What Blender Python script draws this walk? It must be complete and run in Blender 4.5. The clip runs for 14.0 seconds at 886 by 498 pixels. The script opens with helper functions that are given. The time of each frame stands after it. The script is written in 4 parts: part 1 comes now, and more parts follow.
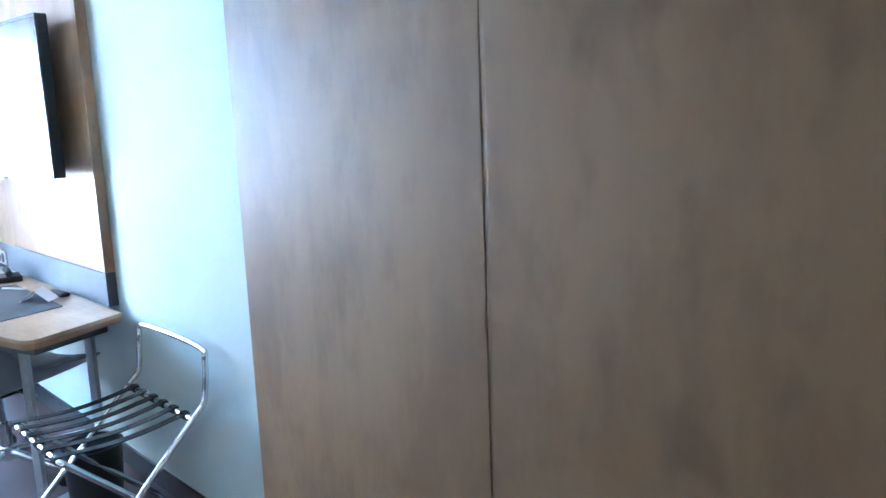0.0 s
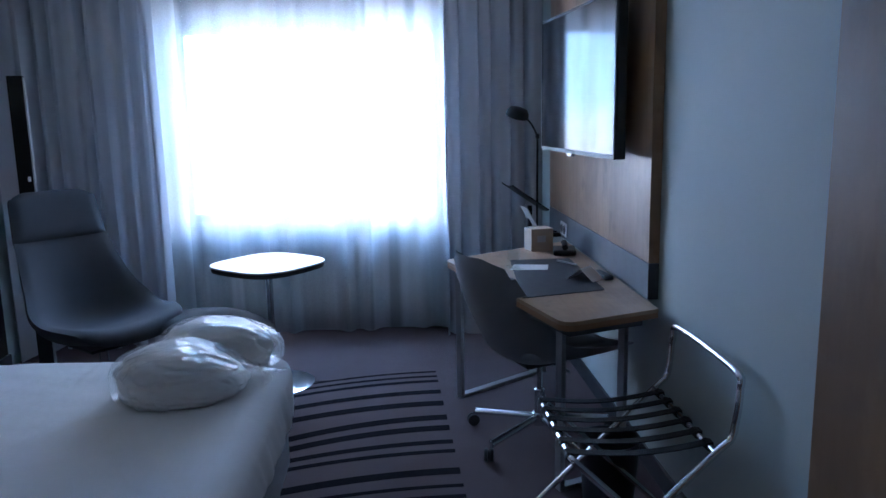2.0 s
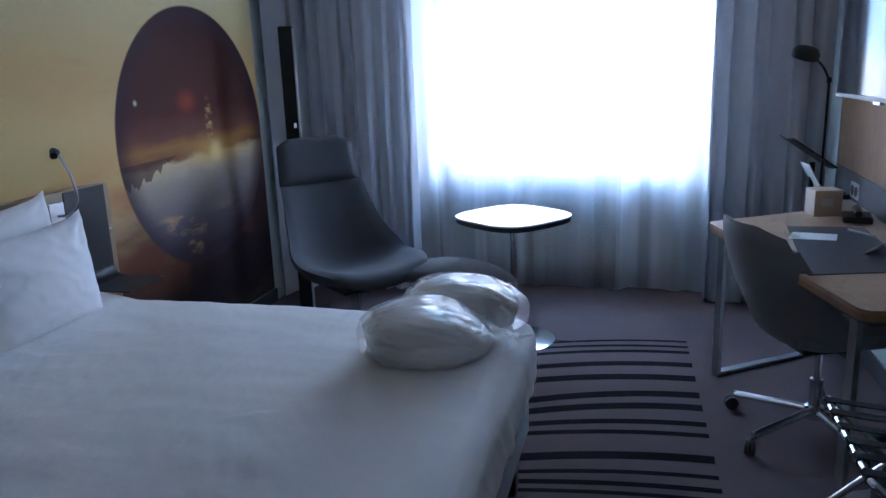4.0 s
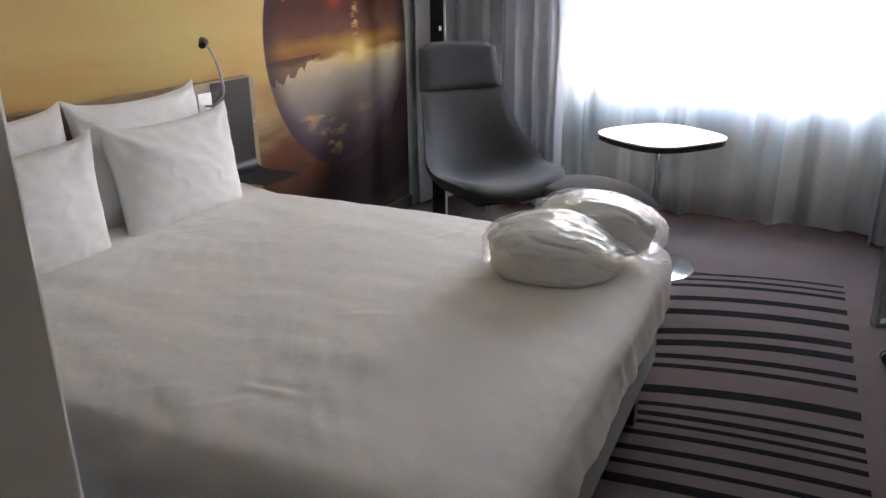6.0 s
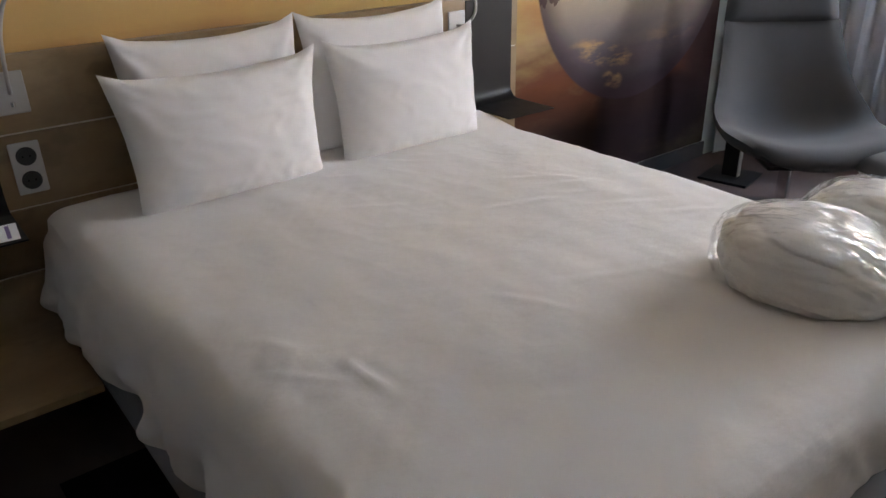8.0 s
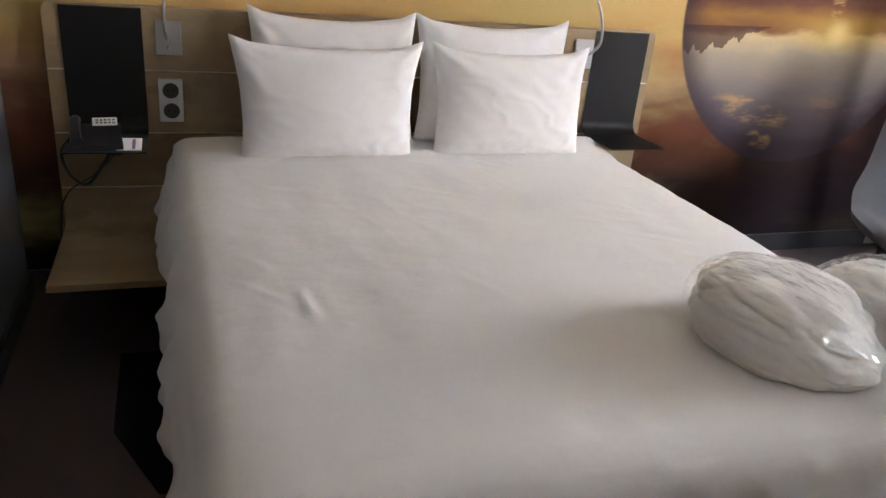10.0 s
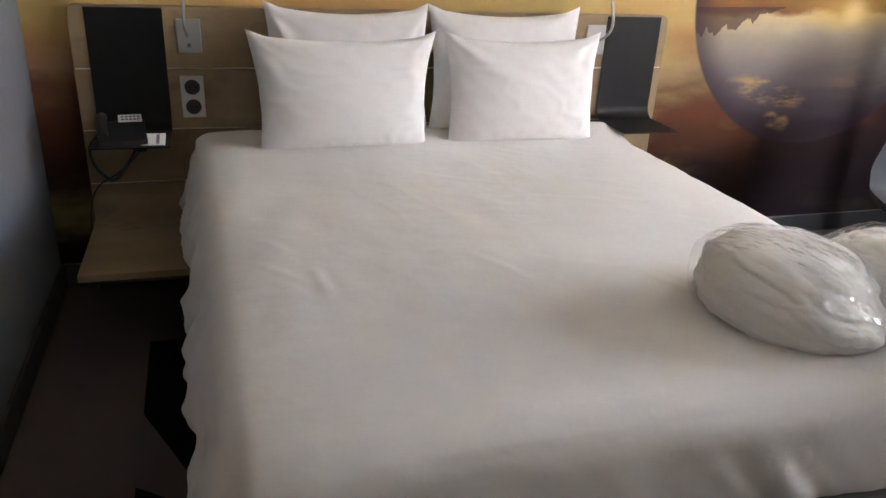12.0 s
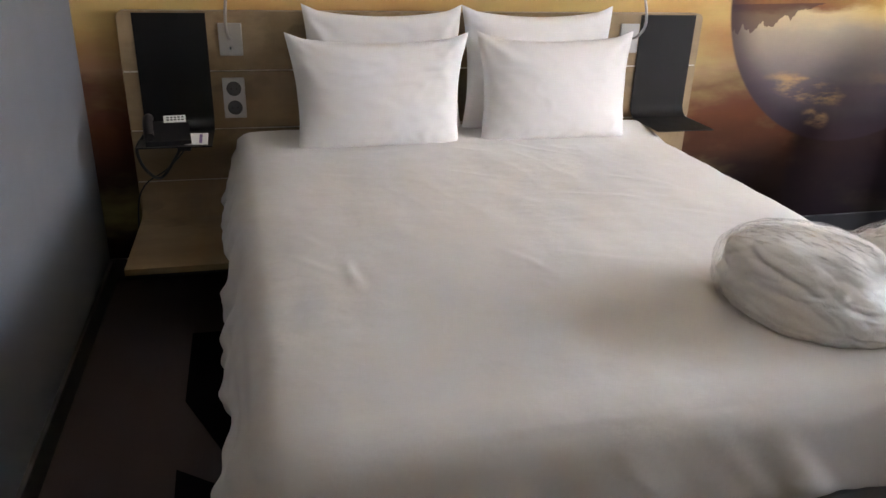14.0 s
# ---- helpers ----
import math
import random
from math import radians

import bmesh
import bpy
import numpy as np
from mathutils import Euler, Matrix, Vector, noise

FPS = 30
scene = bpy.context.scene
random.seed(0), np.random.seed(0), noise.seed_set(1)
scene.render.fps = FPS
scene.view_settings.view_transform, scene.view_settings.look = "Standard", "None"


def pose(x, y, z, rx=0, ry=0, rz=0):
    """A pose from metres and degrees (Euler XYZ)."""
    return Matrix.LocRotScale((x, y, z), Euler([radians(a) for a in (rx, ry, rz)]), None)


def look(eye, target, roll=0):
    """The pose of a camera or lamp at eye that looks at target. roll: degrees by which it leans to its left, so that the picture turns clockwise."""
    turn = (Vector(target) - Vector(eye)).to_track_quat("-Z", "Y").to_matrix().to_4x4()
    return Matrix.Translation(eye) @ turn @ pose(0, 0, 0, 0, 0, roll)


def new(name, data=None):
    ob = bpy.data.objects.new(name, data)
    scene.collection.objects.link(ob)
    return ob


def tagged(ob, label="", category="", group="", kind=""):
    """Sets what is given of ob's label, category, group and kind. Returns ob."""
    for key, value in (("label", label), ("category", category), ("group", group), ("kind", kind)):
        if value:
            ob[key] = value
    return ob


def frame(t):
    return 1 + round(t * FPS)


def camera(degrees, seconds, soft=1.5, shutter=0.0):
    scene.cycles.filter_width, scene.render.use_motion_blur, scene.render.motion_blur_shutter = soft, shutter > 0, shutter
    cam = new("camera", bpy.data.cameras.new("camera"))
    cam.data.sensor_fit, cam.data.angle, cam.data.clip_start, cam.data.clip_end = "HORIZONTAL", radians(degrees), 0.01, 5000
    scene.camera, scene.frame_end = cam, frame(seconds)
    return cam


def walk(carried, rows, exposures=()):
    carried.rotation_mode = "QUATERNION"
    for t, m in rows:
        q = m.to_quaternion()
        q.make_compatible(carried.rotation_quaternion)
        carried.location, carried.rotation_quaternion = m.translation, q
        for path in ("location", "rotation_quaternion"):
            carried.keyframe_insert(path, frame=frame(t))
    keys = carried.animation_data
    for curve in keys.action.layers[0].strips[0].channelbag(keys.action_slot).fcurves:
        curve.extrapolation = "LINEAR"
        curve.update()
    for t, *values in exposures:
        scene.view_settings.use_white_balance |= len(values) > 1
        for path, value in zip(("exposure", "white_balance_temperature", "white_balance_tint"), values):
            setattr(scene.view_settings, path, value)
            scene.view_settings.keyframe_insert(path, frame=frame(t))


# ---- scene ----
cam = camera(61.0, 14.0)

PATH = [
    (0, (0.014, 0.408, 1.487), (1.393, 1.816, 1.148), -2.2),
    (0.5, (0.055, 0.551, 1.535), (1.172, 2.171, 1.178), -1.4),
    (1, (0.08, 0.628, 1.551), (0.882, 2.424, 1.19), -1.7),
    (1.5, (0.146, 0.688, 1.519), (0.587, 2.607, 1.165), -1.4),
    (2, (0.195, 0.761, 1.494), (0.308, 2.727, 1.146), -1.1),
    (2.5, (0.17, 0.838, 1.507), (0.05, 2.801, 1.14), -1.1),
    (3, (0.086, 0.903, 1.511), (-0.154, 2.848, 1.115), -0.7),
    (3.5, (0.119, 0.953, 1.512), (-0.261, 2.868, 1.078), -1.5),
    (6, (0.114, 1.075, 1.455), (-0.714, 2.766, 0.78), -0.6),
    (6.5, (0.127, 1.155, 1.452), (-0.778, 2.781, 0.72), -0.5),
    (7, (0.129, 1.288, 1.438), (-0.839, 2.854, 0.657), -0.1),
    (7.5, (0.119, 1.458, 1.419), (-1.0, 2.895, 0.591), -0.0),
    (8, (0.148, 1.602, 1.43), (-1.278, 2.712, 0.572), -1.2),
    (10.5, (0.658, 2.005, 1.383), (-1.076, 2.608, 0.591), 5.1),
    (11, (0.682, 1.997, 1.398), (-1.051, 2.581, 0.588), 3.9),
    (11.5, (0.678, 2.003, 1.382), (-1.062, 2.571, 0.575), 3.3),
    (12, (0.661, 2.008, 1.366), (-1.087, 2.562, 0.569), 3.1),
    (12.5, (0.667, 2.007, 1.361), (-1.09, 2.54, 0.569), 2.9),
    (13, (0.688, 2.02, 1.362), (-1.08, 2.516, 0.571), 2.5),
    (13.5, (0.711, 2.027, 1.36), (-1.067, 2.493, 0.571), 2.1),
    (14, (0.725, 2.031, 1.373), (-1.054, 2.475, 0.574), 1.9),
]
EXPOSURES = [(0.0, 2.84, 4900, 0), (0.5, 2.42, 4850, 2), (1.0, 1.78, 4880, 3), (1.5, 0.57, 4900, 8), (2.0, 0.0, 4900, 10), (3.0, -0.3, 4900, 10), (3.7, -0.05, 5000, 10),
             (5.8, 0.9, 7700, 13), (6.5, 0.92, 7900, 14), (8.0, 0.95, 8000, 15), (10.5, 1.4, 8100, 15), (14.0, 1.38, 8100, 15)]
walk(cam, [(t, look(eye, target, roll)) for t, eye, target, roll in PATH], EXPOSURES)

# ---- world ----
world = bpy.data.worlds.new("sky")
world.use_nodes = True
scene.world = world
_bg = world.node_tree.nodes["Background"]
_sky = world.node_tree.nodes.new("ShaderNodeTexSky")
_sky.sky_type, _sky.sun_disc = "NISHITA", False
_sky.sun_elevation, _sky.sun_rotation = radians(45), radians(150)
world.node_tree.links.new(_sky.outputs["Color"], _bg.inputs["Color"])
_bg.inputs["Strength"].default_value = 0.06
SKY_GLOW = 17.0


# ---- materials ----
class Nodes:
    """A short way to write node trees."""

    def __init__(self, name):
        self.mat = bpy.data.materials.new(name)
        self.mat.use_nodes = True
        self.tree = self.mat.node_tree
        self.bsdf = self.tree.nodes["Principled BSDF"]
        self.out = self.tree.nodes["Material Output"]

    def add(self, kind, **values):
        n = self.tree.nodes.new(kind)
        for k, v in values.items():
            n.inputs[k.replace("_", " ")].default_value = v
        return n

    def link(self, a, b):
        self.tree.links.new(a, b)

    def put(self, value, socket):
        if isinstance(value, (int, float)):
            socket.default_value = value
        elif isinstance(value, tuple):
            socket.default_value = (*value, 1) if len(value) == 3 else value
        else:
            self.link(value, socket)

    def math(self, op, a, b=0.0, c=0.0, clamp=False):
        n = self.tree.nodes.new("ShaderNodeMath")
        n.operation, n.use_clamp = op, clamp
        for v, s in zip((a, b, c), n.inputs):
            self.put(v, s)
        return n.outputs[0]

    def step(self, v, a, b):
        n = self.tree.nodes.new("ShaderNodeMapRange")
        n.interpolation_type = "SMOOTHSTEP"
        self.put(v, n.inputs["Value"])
        self.put(a, n.inputs["From Min"])
        self.put(b, n.inputs["From Max"])
        return n.outputs["Result"]

    def mix(self, f, a, b):
        n = self.tree.nodes.new("ShaderNodeMix")
        n.data_type = "RGBA"
        self.put(f, n.inputs["Factor"])
        self.put(a, n.inputs[6])
        self.put(b, n.inputs[7])
        return n.outputs[2]

    def noise(self, scale, stretch=(1, 1, 1), detail=4.0, shift=(0, 0, 0), rough=0.55):
        co = self.tree.nodes.new("ShaderNodeTexCoord")
        mp = self.tree.nodes.new("ShaderNodeMapping")
        mp.inputs["Scale"].default_value = stretch
        mp.inputs["Location"].default_value = shift
        n = self.add("ShaderNodeTexNoise", Scale=scale, Detail=detail, Roughness=rough)
        self.link(co.outputs["Object"], mp.inputs["Vector"])
        self.link(mp.outputs["Vector"], n.inputs["Vector"])
        return n.outputs["Fac"]

    def ramp(self, f, stops):
        n = self.tree.nodes.new("ShaderNodeValToRGB")
        el = n.color_ramp.elements
        while len(el) < len(stops):
            el.new(0.5)
        for e, (p, c) in zip(el, stops):
            e.position, e.color = p, (*c, 1)
        self.put(f, n.inputs["Fac"])
        return n.outputs["Color"]

    def bump(self, height, strength, distance=0.002):
        n = self.add("ShaderNodeBump", Strength=strength, Distance=distance)
        self.link(height, n.inputs["Height"])
        self.link(n.outputs["Normal"], self.bsdf.inputs["Normal"])

    def base(self, color, rough, metal=0.0, spec=0.5):
        self.put(color, self.bsdf.inputs["Base Color"])
        self.put(rough, self.bsdf.inputs["Roughness"])
        self.bsdf.inputs["Metallic"].default_value = metal
        self.bsdf.inputs["Specular IOR Level"].default_value = spec
        return self.mat


def scaled(c, k):
    return tuple(v * k for v in c)


def paint(name, color, rough=0.6, vary=0.06, scale=3.0, grain=60.0, relief=0.15, metal=0.0, spec=0.5):
    """Painted, moulded or metal surface with soft stains and a fine grain."""
    n = Nodes(name)
    col = n.mix(n.noise(scale), scaled(color, 1 - vary), scaled(color, 1 + vary))
    n.bump(n.noise(grain, detail=6), relief, 0.001)
    r = n.math("MULTIPLY_ADD", n.noise(scale * 4, shift=(3, 1, 2)), rough * 0.3, rough * 0.85)
    return n.base(col, r, metal, spec)


def wood(name, dark, light, along="z", rough=0.45, scale=5.0):
    n = Nodes(name)
    st = {"x": (0.06, 1, 1), "y": (1, 0.06, 1), "z": (1, 1, 0.12)}[along]
    fine = {"x": (0.02, 1, 1), "y": (1, 0.02, 1), "z": (1, 1, 0.02)}[along]
    big = n.noise(scale, st, 5)
    grain = n.noise(70, fine, 3)
    knots = n.step(n.noise(8, tuple(0.6 if v < 1 else 1 for v in st), 2, (4, 7, 2)), 0.63, 0.72)
    mid = scaled([(a + b) / 2 for a, b in zip(dark, light)], 1)
    c = n.ramp(big, [(0.3, dark), (0.5, mid), (0.72, light)])
    c = n.mix(n.math("MULTIPLY", n.step(grain, 0.45, 0.75), 0.05), c, scaled(dark, 0.8))
    mottle = n.noise(7, tuple(0.45 if v < 1 else 1 for v in st), 6, (2, 9, 5), 0.6)
    c = n.mix(n.math("MULTIPLY", n.step(mottle, 0.42, 0.62), 0.55), c, scaled(dark, 0.82))
    flame = n.noise(4, tuple(1.6 if v < 1 else 0.7 for v in st), 5, (8, 1, 3))
    c = n.mix(n.math("MULTIPLY", n.step(flame, 0.52, 0.7), 0.30), c, scaled(light, 1.12))
    c = n.mix(n.math("MULTIPLY", knots, 0.5), c, scaled(dark, 0.6))
    specks = n.noise(24, tuple(0.5 if v < 1 else 1 for v in st), 4, (6, 2, 9))
    c = n.mix(n.math("MULTIPLY", n.step(specks, 0.52, 0.72), 0.28), c, scaled(dark, 0.72))
    n.bump(grain, 0.08, 0.001)
    return n.base(c, n.math("MULTIPLY_ADD", grain, 0.15, rough - 0.07))


def cloth(name, color, scale=500.0, vary=0.1, rough=0.9, relief=0.4, sheen=0.3, blotch=6.0):
    n = Nodes(name)
    weave = n.noise(scale, detail=2)
    c = n.mix(weave, scaled(color, 1 - vary * 1.6), scaled(color, 1 + vary * 1.6))
    c = n.mix(n.math("MULTIPLY", n.step(n.noise(blotch), 0.4, 0.7), 0.5), c, scaled(color, 1 - vary))
    n.bump(weave, relief, 0.002)
    n.bsdf.inputs["Sheen Weight"].default_value = sheen
    n.bsdf.inputs["Sheen Roughness"].default_value = 0.5
    return n.base(c, rough, 0, 0.25)


def linen(name, color, crease=0.38, size=7):
    """White bed linen with small creases."""
    n = Nodes(name)
    creases = n.noise(size, (1, 0.75, 1), 6, rough=0.5)
    weave = n.noise(700, detail=1)
    h = n.math("ADD", n.math("MULTIPLY", creases, 1.0), n.math("MULTIPLY", weave, 0.03))
    n.bump(h, crease, 0.02)
    c = n.mix(n.step(n.noise(2.5), 0.3, 0.7), color, scaled(color, 0.95))
    n.bsdf.inputs["Sheen Weight"].default_value = 0.15
    return n.base(c, 0.85, 0, 0.3)


def carpet(name, color):
    n = Nodes(name)
    pile = n.noise(420, detail=3)
    tuft = n.noise(45, detail=4)
    c = n.mix(pile, scaled(color, 0.55), scaled(color, 1.45))
    c = n.mix(n.math("MULTIPLY", n.step(n.noise(2.2, detail=5), 0.35, 0.7), 0.6), c, scaled(color, 0.8))
    n.bump(n.math("ADD", pile, n.math("MULTIPLY", tuft, 0.7)), 0.9, 0.005)
    return n.base(c, 0.97, 0, 0.05)


def sheer(name, color, clear):
    """Thin net: part of the light passes straight, the rest is scattered to both sides."""
    n = Nodes(name)
    tr = n.add("ShaderNodeBsdfTransparent", Color=(1, 1, 1, 1))
    tl = n.add("ShaderNodeBsdfTranslucent", Color=(*color, 1))
    df = n.add("ShaderNodeBsdfDiffuse", Color=(*color, 1))
    a, b = n.add("ShaderNodeMixShader", Fac=0.3), n.add("ShaderNodeMixShader", Fac=1 - clear)
    n.link(tl.outputs[0], a.inputs[1]), n.link(df.outputs[0], a.inputs[2])
    n.link(tr.outputs[0], b.inputs[1]), n.link(a.outputs[0], b.inputs[2])
    gather = n.math("MULTIPLY_ADD", n.noise(6, (1, 0.1, 0.03), 3), 0.5, -0.25)
    panels = n.math("MULTIPLY_ADD", n.step(n.noise(4.2, (1, 0.1, 0.02), 1.5, (3, 0, 0)), 0.47, 0.53), 0.30, -0.12)
    gather = n.math("ADD", gather, panels)
    w = n.math("ADD", n.math("MULTIPLY_ADD", n.noise(160, detail=2), 0.3, 1 - clear - 0.15), gather, 0, True)
    n.link(w, b.inputs[0])
    n.link(b.outputs[0], n.out.inputs["Surface"])
    return n.mat


def drape(name, color):
    """Heavy lined curtain: lets a little light through."""
    n = Nodes(name)
    weave = n.noise(300, (1, 1, 0.3), 3)
    c = n.mix(weave, scaled(color, 0.85), scaled(color, 1.15))
    n.bump(weave, 0.3, 0.002)
    n.base(c, 0.9, 0, 0.2)
    tl = n.add("ShaderNodeBsdfTranslucent", Color=(*scaled(color, 1.1), 1))
    m = n.add("ShaderNodeMixShader", Fac=0.40)
    n.link(n.bsdf.outputs[0], m.inputs[1]), n.link(tl.outputs[0], m.inputs[2])
    n.link(m.outputs[0], n.out.inputs["Surface"])
    return n.mat


def film(name):
    """Clear crinkled plastic film."""
    n = Nodes(name)
    gl = n.add("ShaderNodeBsdfGlossy", Color=(1, 1, 1, 1), Roughness=0.10)
    tr = n.add("ShaderNodeBsdfTransparent", Color=(0.99, 0.99, 0.99, 1))
    bp = n.add("ShaderNodeBump", Strength=1.0, Distance=0.03)
    ridges = n.math("ABSOLUTE", n.math("SUBTRACT", n.noise(15, (0.6, 1.2, 1), 3, rough=0.55), 0.5))
    n.link(n.math("SUBTRACT", n.noise(9, (1, 0.6, 1), 4, (3, 2, 1)), n.math("MULTIPLY", ridges, 1.4)), bp.inputs["Height"])
    n.link(bp.outputs[0], gl.inputs["Normal"])
    fr = n.add("ShaderNodeFresnel", IOR=1.45)
    n.link(bp.outputs[0], fr.inputs["Normal"])
    m = n.add("ShaderNodeMixShader")
    n.link(n.math("MULTIPLY_ADD", fr.outputs[0], 0.48, 0.0, True), m.inputs[0])
    n.link(tr.outputs[0], m.inputs[1]), n.link(gl.outputs[0], m.inputs[2])
    n.link(m.outputs[0], n.out.inputs["Surface"])
    return n.mat


def mural_print(name):
    """Wallpaper print: a golden evening sky over dark ground, with a huge glass ball that shows the view upside down."""
    n = Nodes(name)
    co = n.tree.nodes.new("ShaderNodeTexCoord")
    sp = n.tree.nodes.new("ShaderNodeSeparateXYZ")
    n.link(co.outputs["Object"], sp.inputs[0])
    y, z = sp.outputs["Y"], sp.outputs["Z"]
    soft = n.noise(1.6, (1, 0.6, 1.6), 5)
    wob = n.math("MULTIPLY_ADD", n.noise(3.2, (1, 0.35, 1.2), 5, (0, 5, 1)), 0.36, -0.18)
    zz = n.math("DIVIDE", n.math("ADD", z, wob), 2.5)
    sky = n.ramp(zz, [(0.0, (0.012, 0.007, 0.007)), (0.14, (0.03, 0.014, 0.012)), (0.23, (0.13, 0.045, 0.022)), (0.30, (0.15, 0.055, 0.04)),
                      (0.335, (0.34, 0.18, 0.12)), (0.385, (0.40, 0.20, 0.09)), (0.43, (0.60, 0.38, 0.15)), (0.50, (0.67, 0.465, 0.20)),
                      (0.60, (0.58, 0.40, 0.17)), (0.74, (0.56, 0.46, 0.24)), (1.0, (0.50, 0.45, 0.33))])
    sky = n.mix(n.math("MULTIPLY", n.step(soft, 0.5, 0.72), 0.45), sky, (0.55, 0.5, 0.2))
    streak = n.step(n.noise(4, (1, 0.25, 2.2), 5, (1, 2, 8)), 0.55, 0.75)
    sky = n.mix(n.math("MULTIPLY", streak, n.math("MULTIPLY", n.step(z, 0.8, 1.2), 0.35)), sky, (0.35, 0.19, 0.10))
    # ball
    cy, cz, rad = 4.69, 1.165, 0.695
    dy, dz = n.math("SUBTRACT", y, cy), n.math("SUBTRACT", z, cz)
    r = n.math("DIVIDE", n.math("SQRT", n.math("ADD", n.math("MULTIPLY", dy, dy), n.math("MULTIPLY", dz, dz))), rad)
    tilt = n.math("ADD", z, n.math("MULTIPLY", dy, -0.02))
    hb = n.math("DIVIDE", n.math("SUBTRACT", n.math("ADD", tilt, n.math("MULTIPLY_ADD", n.noise(9, (1, 0.5, 1.4), 5), 0.10, -0.05)), 0.45), 1.5)
    inside = n.ramp(hb, [(0.0, (0.03, 0.02, 0.022)), (0.08, (0.06, 0.046, 0.058)), (0.19, (0.14, 0.115, 0.125)), (0.27, (0.25, 0.21, 0.19)),
                         (0.36, (0.42, 0.34, 0.25)), (0.405, (0.62, 0.47, 0.27)), (0.425, (0.24, 0.10, 0.05)), (0.46, (0.34, 0.17, 0.05)), (0.50, (0.17, 0.07, 0.05)),
                         (0.58, (0.090, 0.033, 0.024)), (0.80, (0.068, 0.027, 0.022)), (1.0, (0.048, 0.022, 0.020))])
    # hanging tree line, left of the sun
    trees = n.math("MULTIPLY", n.noise(16, (1, 1, 0.05), 5, (0, 3, 0)), n.step(y, 4.62, 4.05))
    tl = n.math("GREATER_THAN", n.math("MULTIPLY", trees, 0.26), n.math("SUBTRACT", 1.125, tilt))
    low = n.math("LESS_THAN", tilt, 1.10)
    inside = n.mix(n.math("MULTIPLY", n.math("MULTIPLY", tl, low), 0.8), inside, (0.10, 0.05, 0.04))

    def spot(y0, z0, ry, rz):
        a = n.math("DIVIDE", n.math("SUBTRACT", y, y0), ry)
        b = n.math("DIVIDE", n.math("SUBTRACT", z, z0), rz)
        d = n.math("SQRT", n.math("ADD", n.math("MULTIPLY", a, a), n.math("MULTIPLY", b, b)))
        return n.step(d, 1.0, 0.0)

    # golden clouds low in the ball
    puff = n.step(n.noise(11, (1, 0.55, 1.7), 7, (0, 1.3, 4), 0.6), 0.42, 0.70)
    lean = n.math("ADD", z, n.math("MULTIPLY", n.math("SUBTRACT", y, 4.46), 0.22))

    def leaning(y0, z0, ry, rz):
        a = n.math("DIVIDE", n.math("SUBTRACT", y, y0), ry)
        b = n.math("DIVIDE", n.math("SUBTRACT", lean, z0), rz)
        return n.step(n.math("ADD", n.math("MULTIPLY", a, a), n.math("MULTIPLY", b, b)), 1.0, 0.15)

    band = n.math("ADD", leaning(4.46, 0.72, 0.26, 0.075), leaning(4.54, 0.60, 0.09, 0.06))
    band = n.math("ADD", band, n.math("MULTIPLY", spot(4.98, 0.76, 0.34, 0.10), 0.3))
    inside = n.mix(n.math("MULTIPLY", puff, n.math("MULTIPLY", band, 1.1, 0, True), 0, True), inside, (0.50, 0.31, 0.15))
    inside = n.mix(n.math("MULTIPLY", spot(4.842, 1.079, 0.10, 0.08), 0.9), inside, (1.0, 0.86, 0.5))
    inside = n.mix(n.math("MULTIPLY", spot(4.842, 1.079, 0.42, 0.12), 0.6), inside, (0.80, 0.50, 0.13))
    glint = n.math("MULTIPLY", spot(4.80, 1.25, 0.05, 0.16), n.step(n.noise(30, (1, 0.4, 1.6), 4), 0.4, 0.6))
    inside = n.mix(n.math("MULTIPLY", glint, 0.75), inside, (0.8, 0.5, 0.2))
    inside = n.mix(n.math("MULTIPLY", spot(4.60, 1.365, 0.13, 0.09), 0.6), inside, (0.38, 0.06, 0.03))
    inside = n.mix(n.math("MULTIPLY", spot(4.17, 1.38, 0.022, 0.022), 0.9), inside, (0.7, 0.66, 0.5))
    inside = n.mix(n.step(r, 0.78, 1.0), inside, n.mix(0.78, inside, (0.05, 0.03, 0.04)))
    # dark stand under the ball
    stand = n.math("MULTIPLY", n.step(y, 4.40, 4.50), n.step(z, 0.62, 0.50))
    stand = n.math("MAXIMUM", stand, n.math("MULTIPLY", n.step(y, 4.95, 5.25), n.step(z, 1.35, 0.85)))
    sky = n.mix(n.math("MULTIPLY", stand, 0.85), sky, (0.022, 0.012, 0.016))
    col = n.mix(n.step(r, 1.01, 0.99), sky, inside)
    n.bump(n.noise(260), 0.12, 0.001)
    return n.base(col, 0.75, 0, 0.12)


def backdrop_glow(name):
    """Bright sky with pale clouds over far roofs."""
    n = Nodes(name)
    co = n.tree.nodes.new("ShaderNodeTexCoord")
    sp = n.tree.nodes.new("ShaderNodeSeparateXYZ")
    n.link(co.outputs["Object"], sp.inputs[0])
    h = n.math("ADD", sp.outputs["Z"], n.math("MULTIPLY_ADD", n.noise(3, (1, 1, 2.5), 6), 0.3, -0.15))
    c = n.ramp(n.math("DIVIDE", h, 3.0), [(0.0, (0.06, 0.06, 0.055)), (0.27, (0.16, 0.14, 0.13)), (0.31, (0.62, 0.52, 0.50)), (0.40, (0.92, 0.80, 0.78)), (0.47, (0.98, 0.95, 0.98)),
                                          (0.54, (0.56, 0.73, 1.0)), (1.0, (0.38, 0.60, 1.0))])
    em = n.add("ShaderNodeEmission", Strength=SKY_GLOW)
    n.link(c, em.inputs["Color"])
    n.link(em.outputs[0], n.out.inputs["Surface"])
    return n.mat


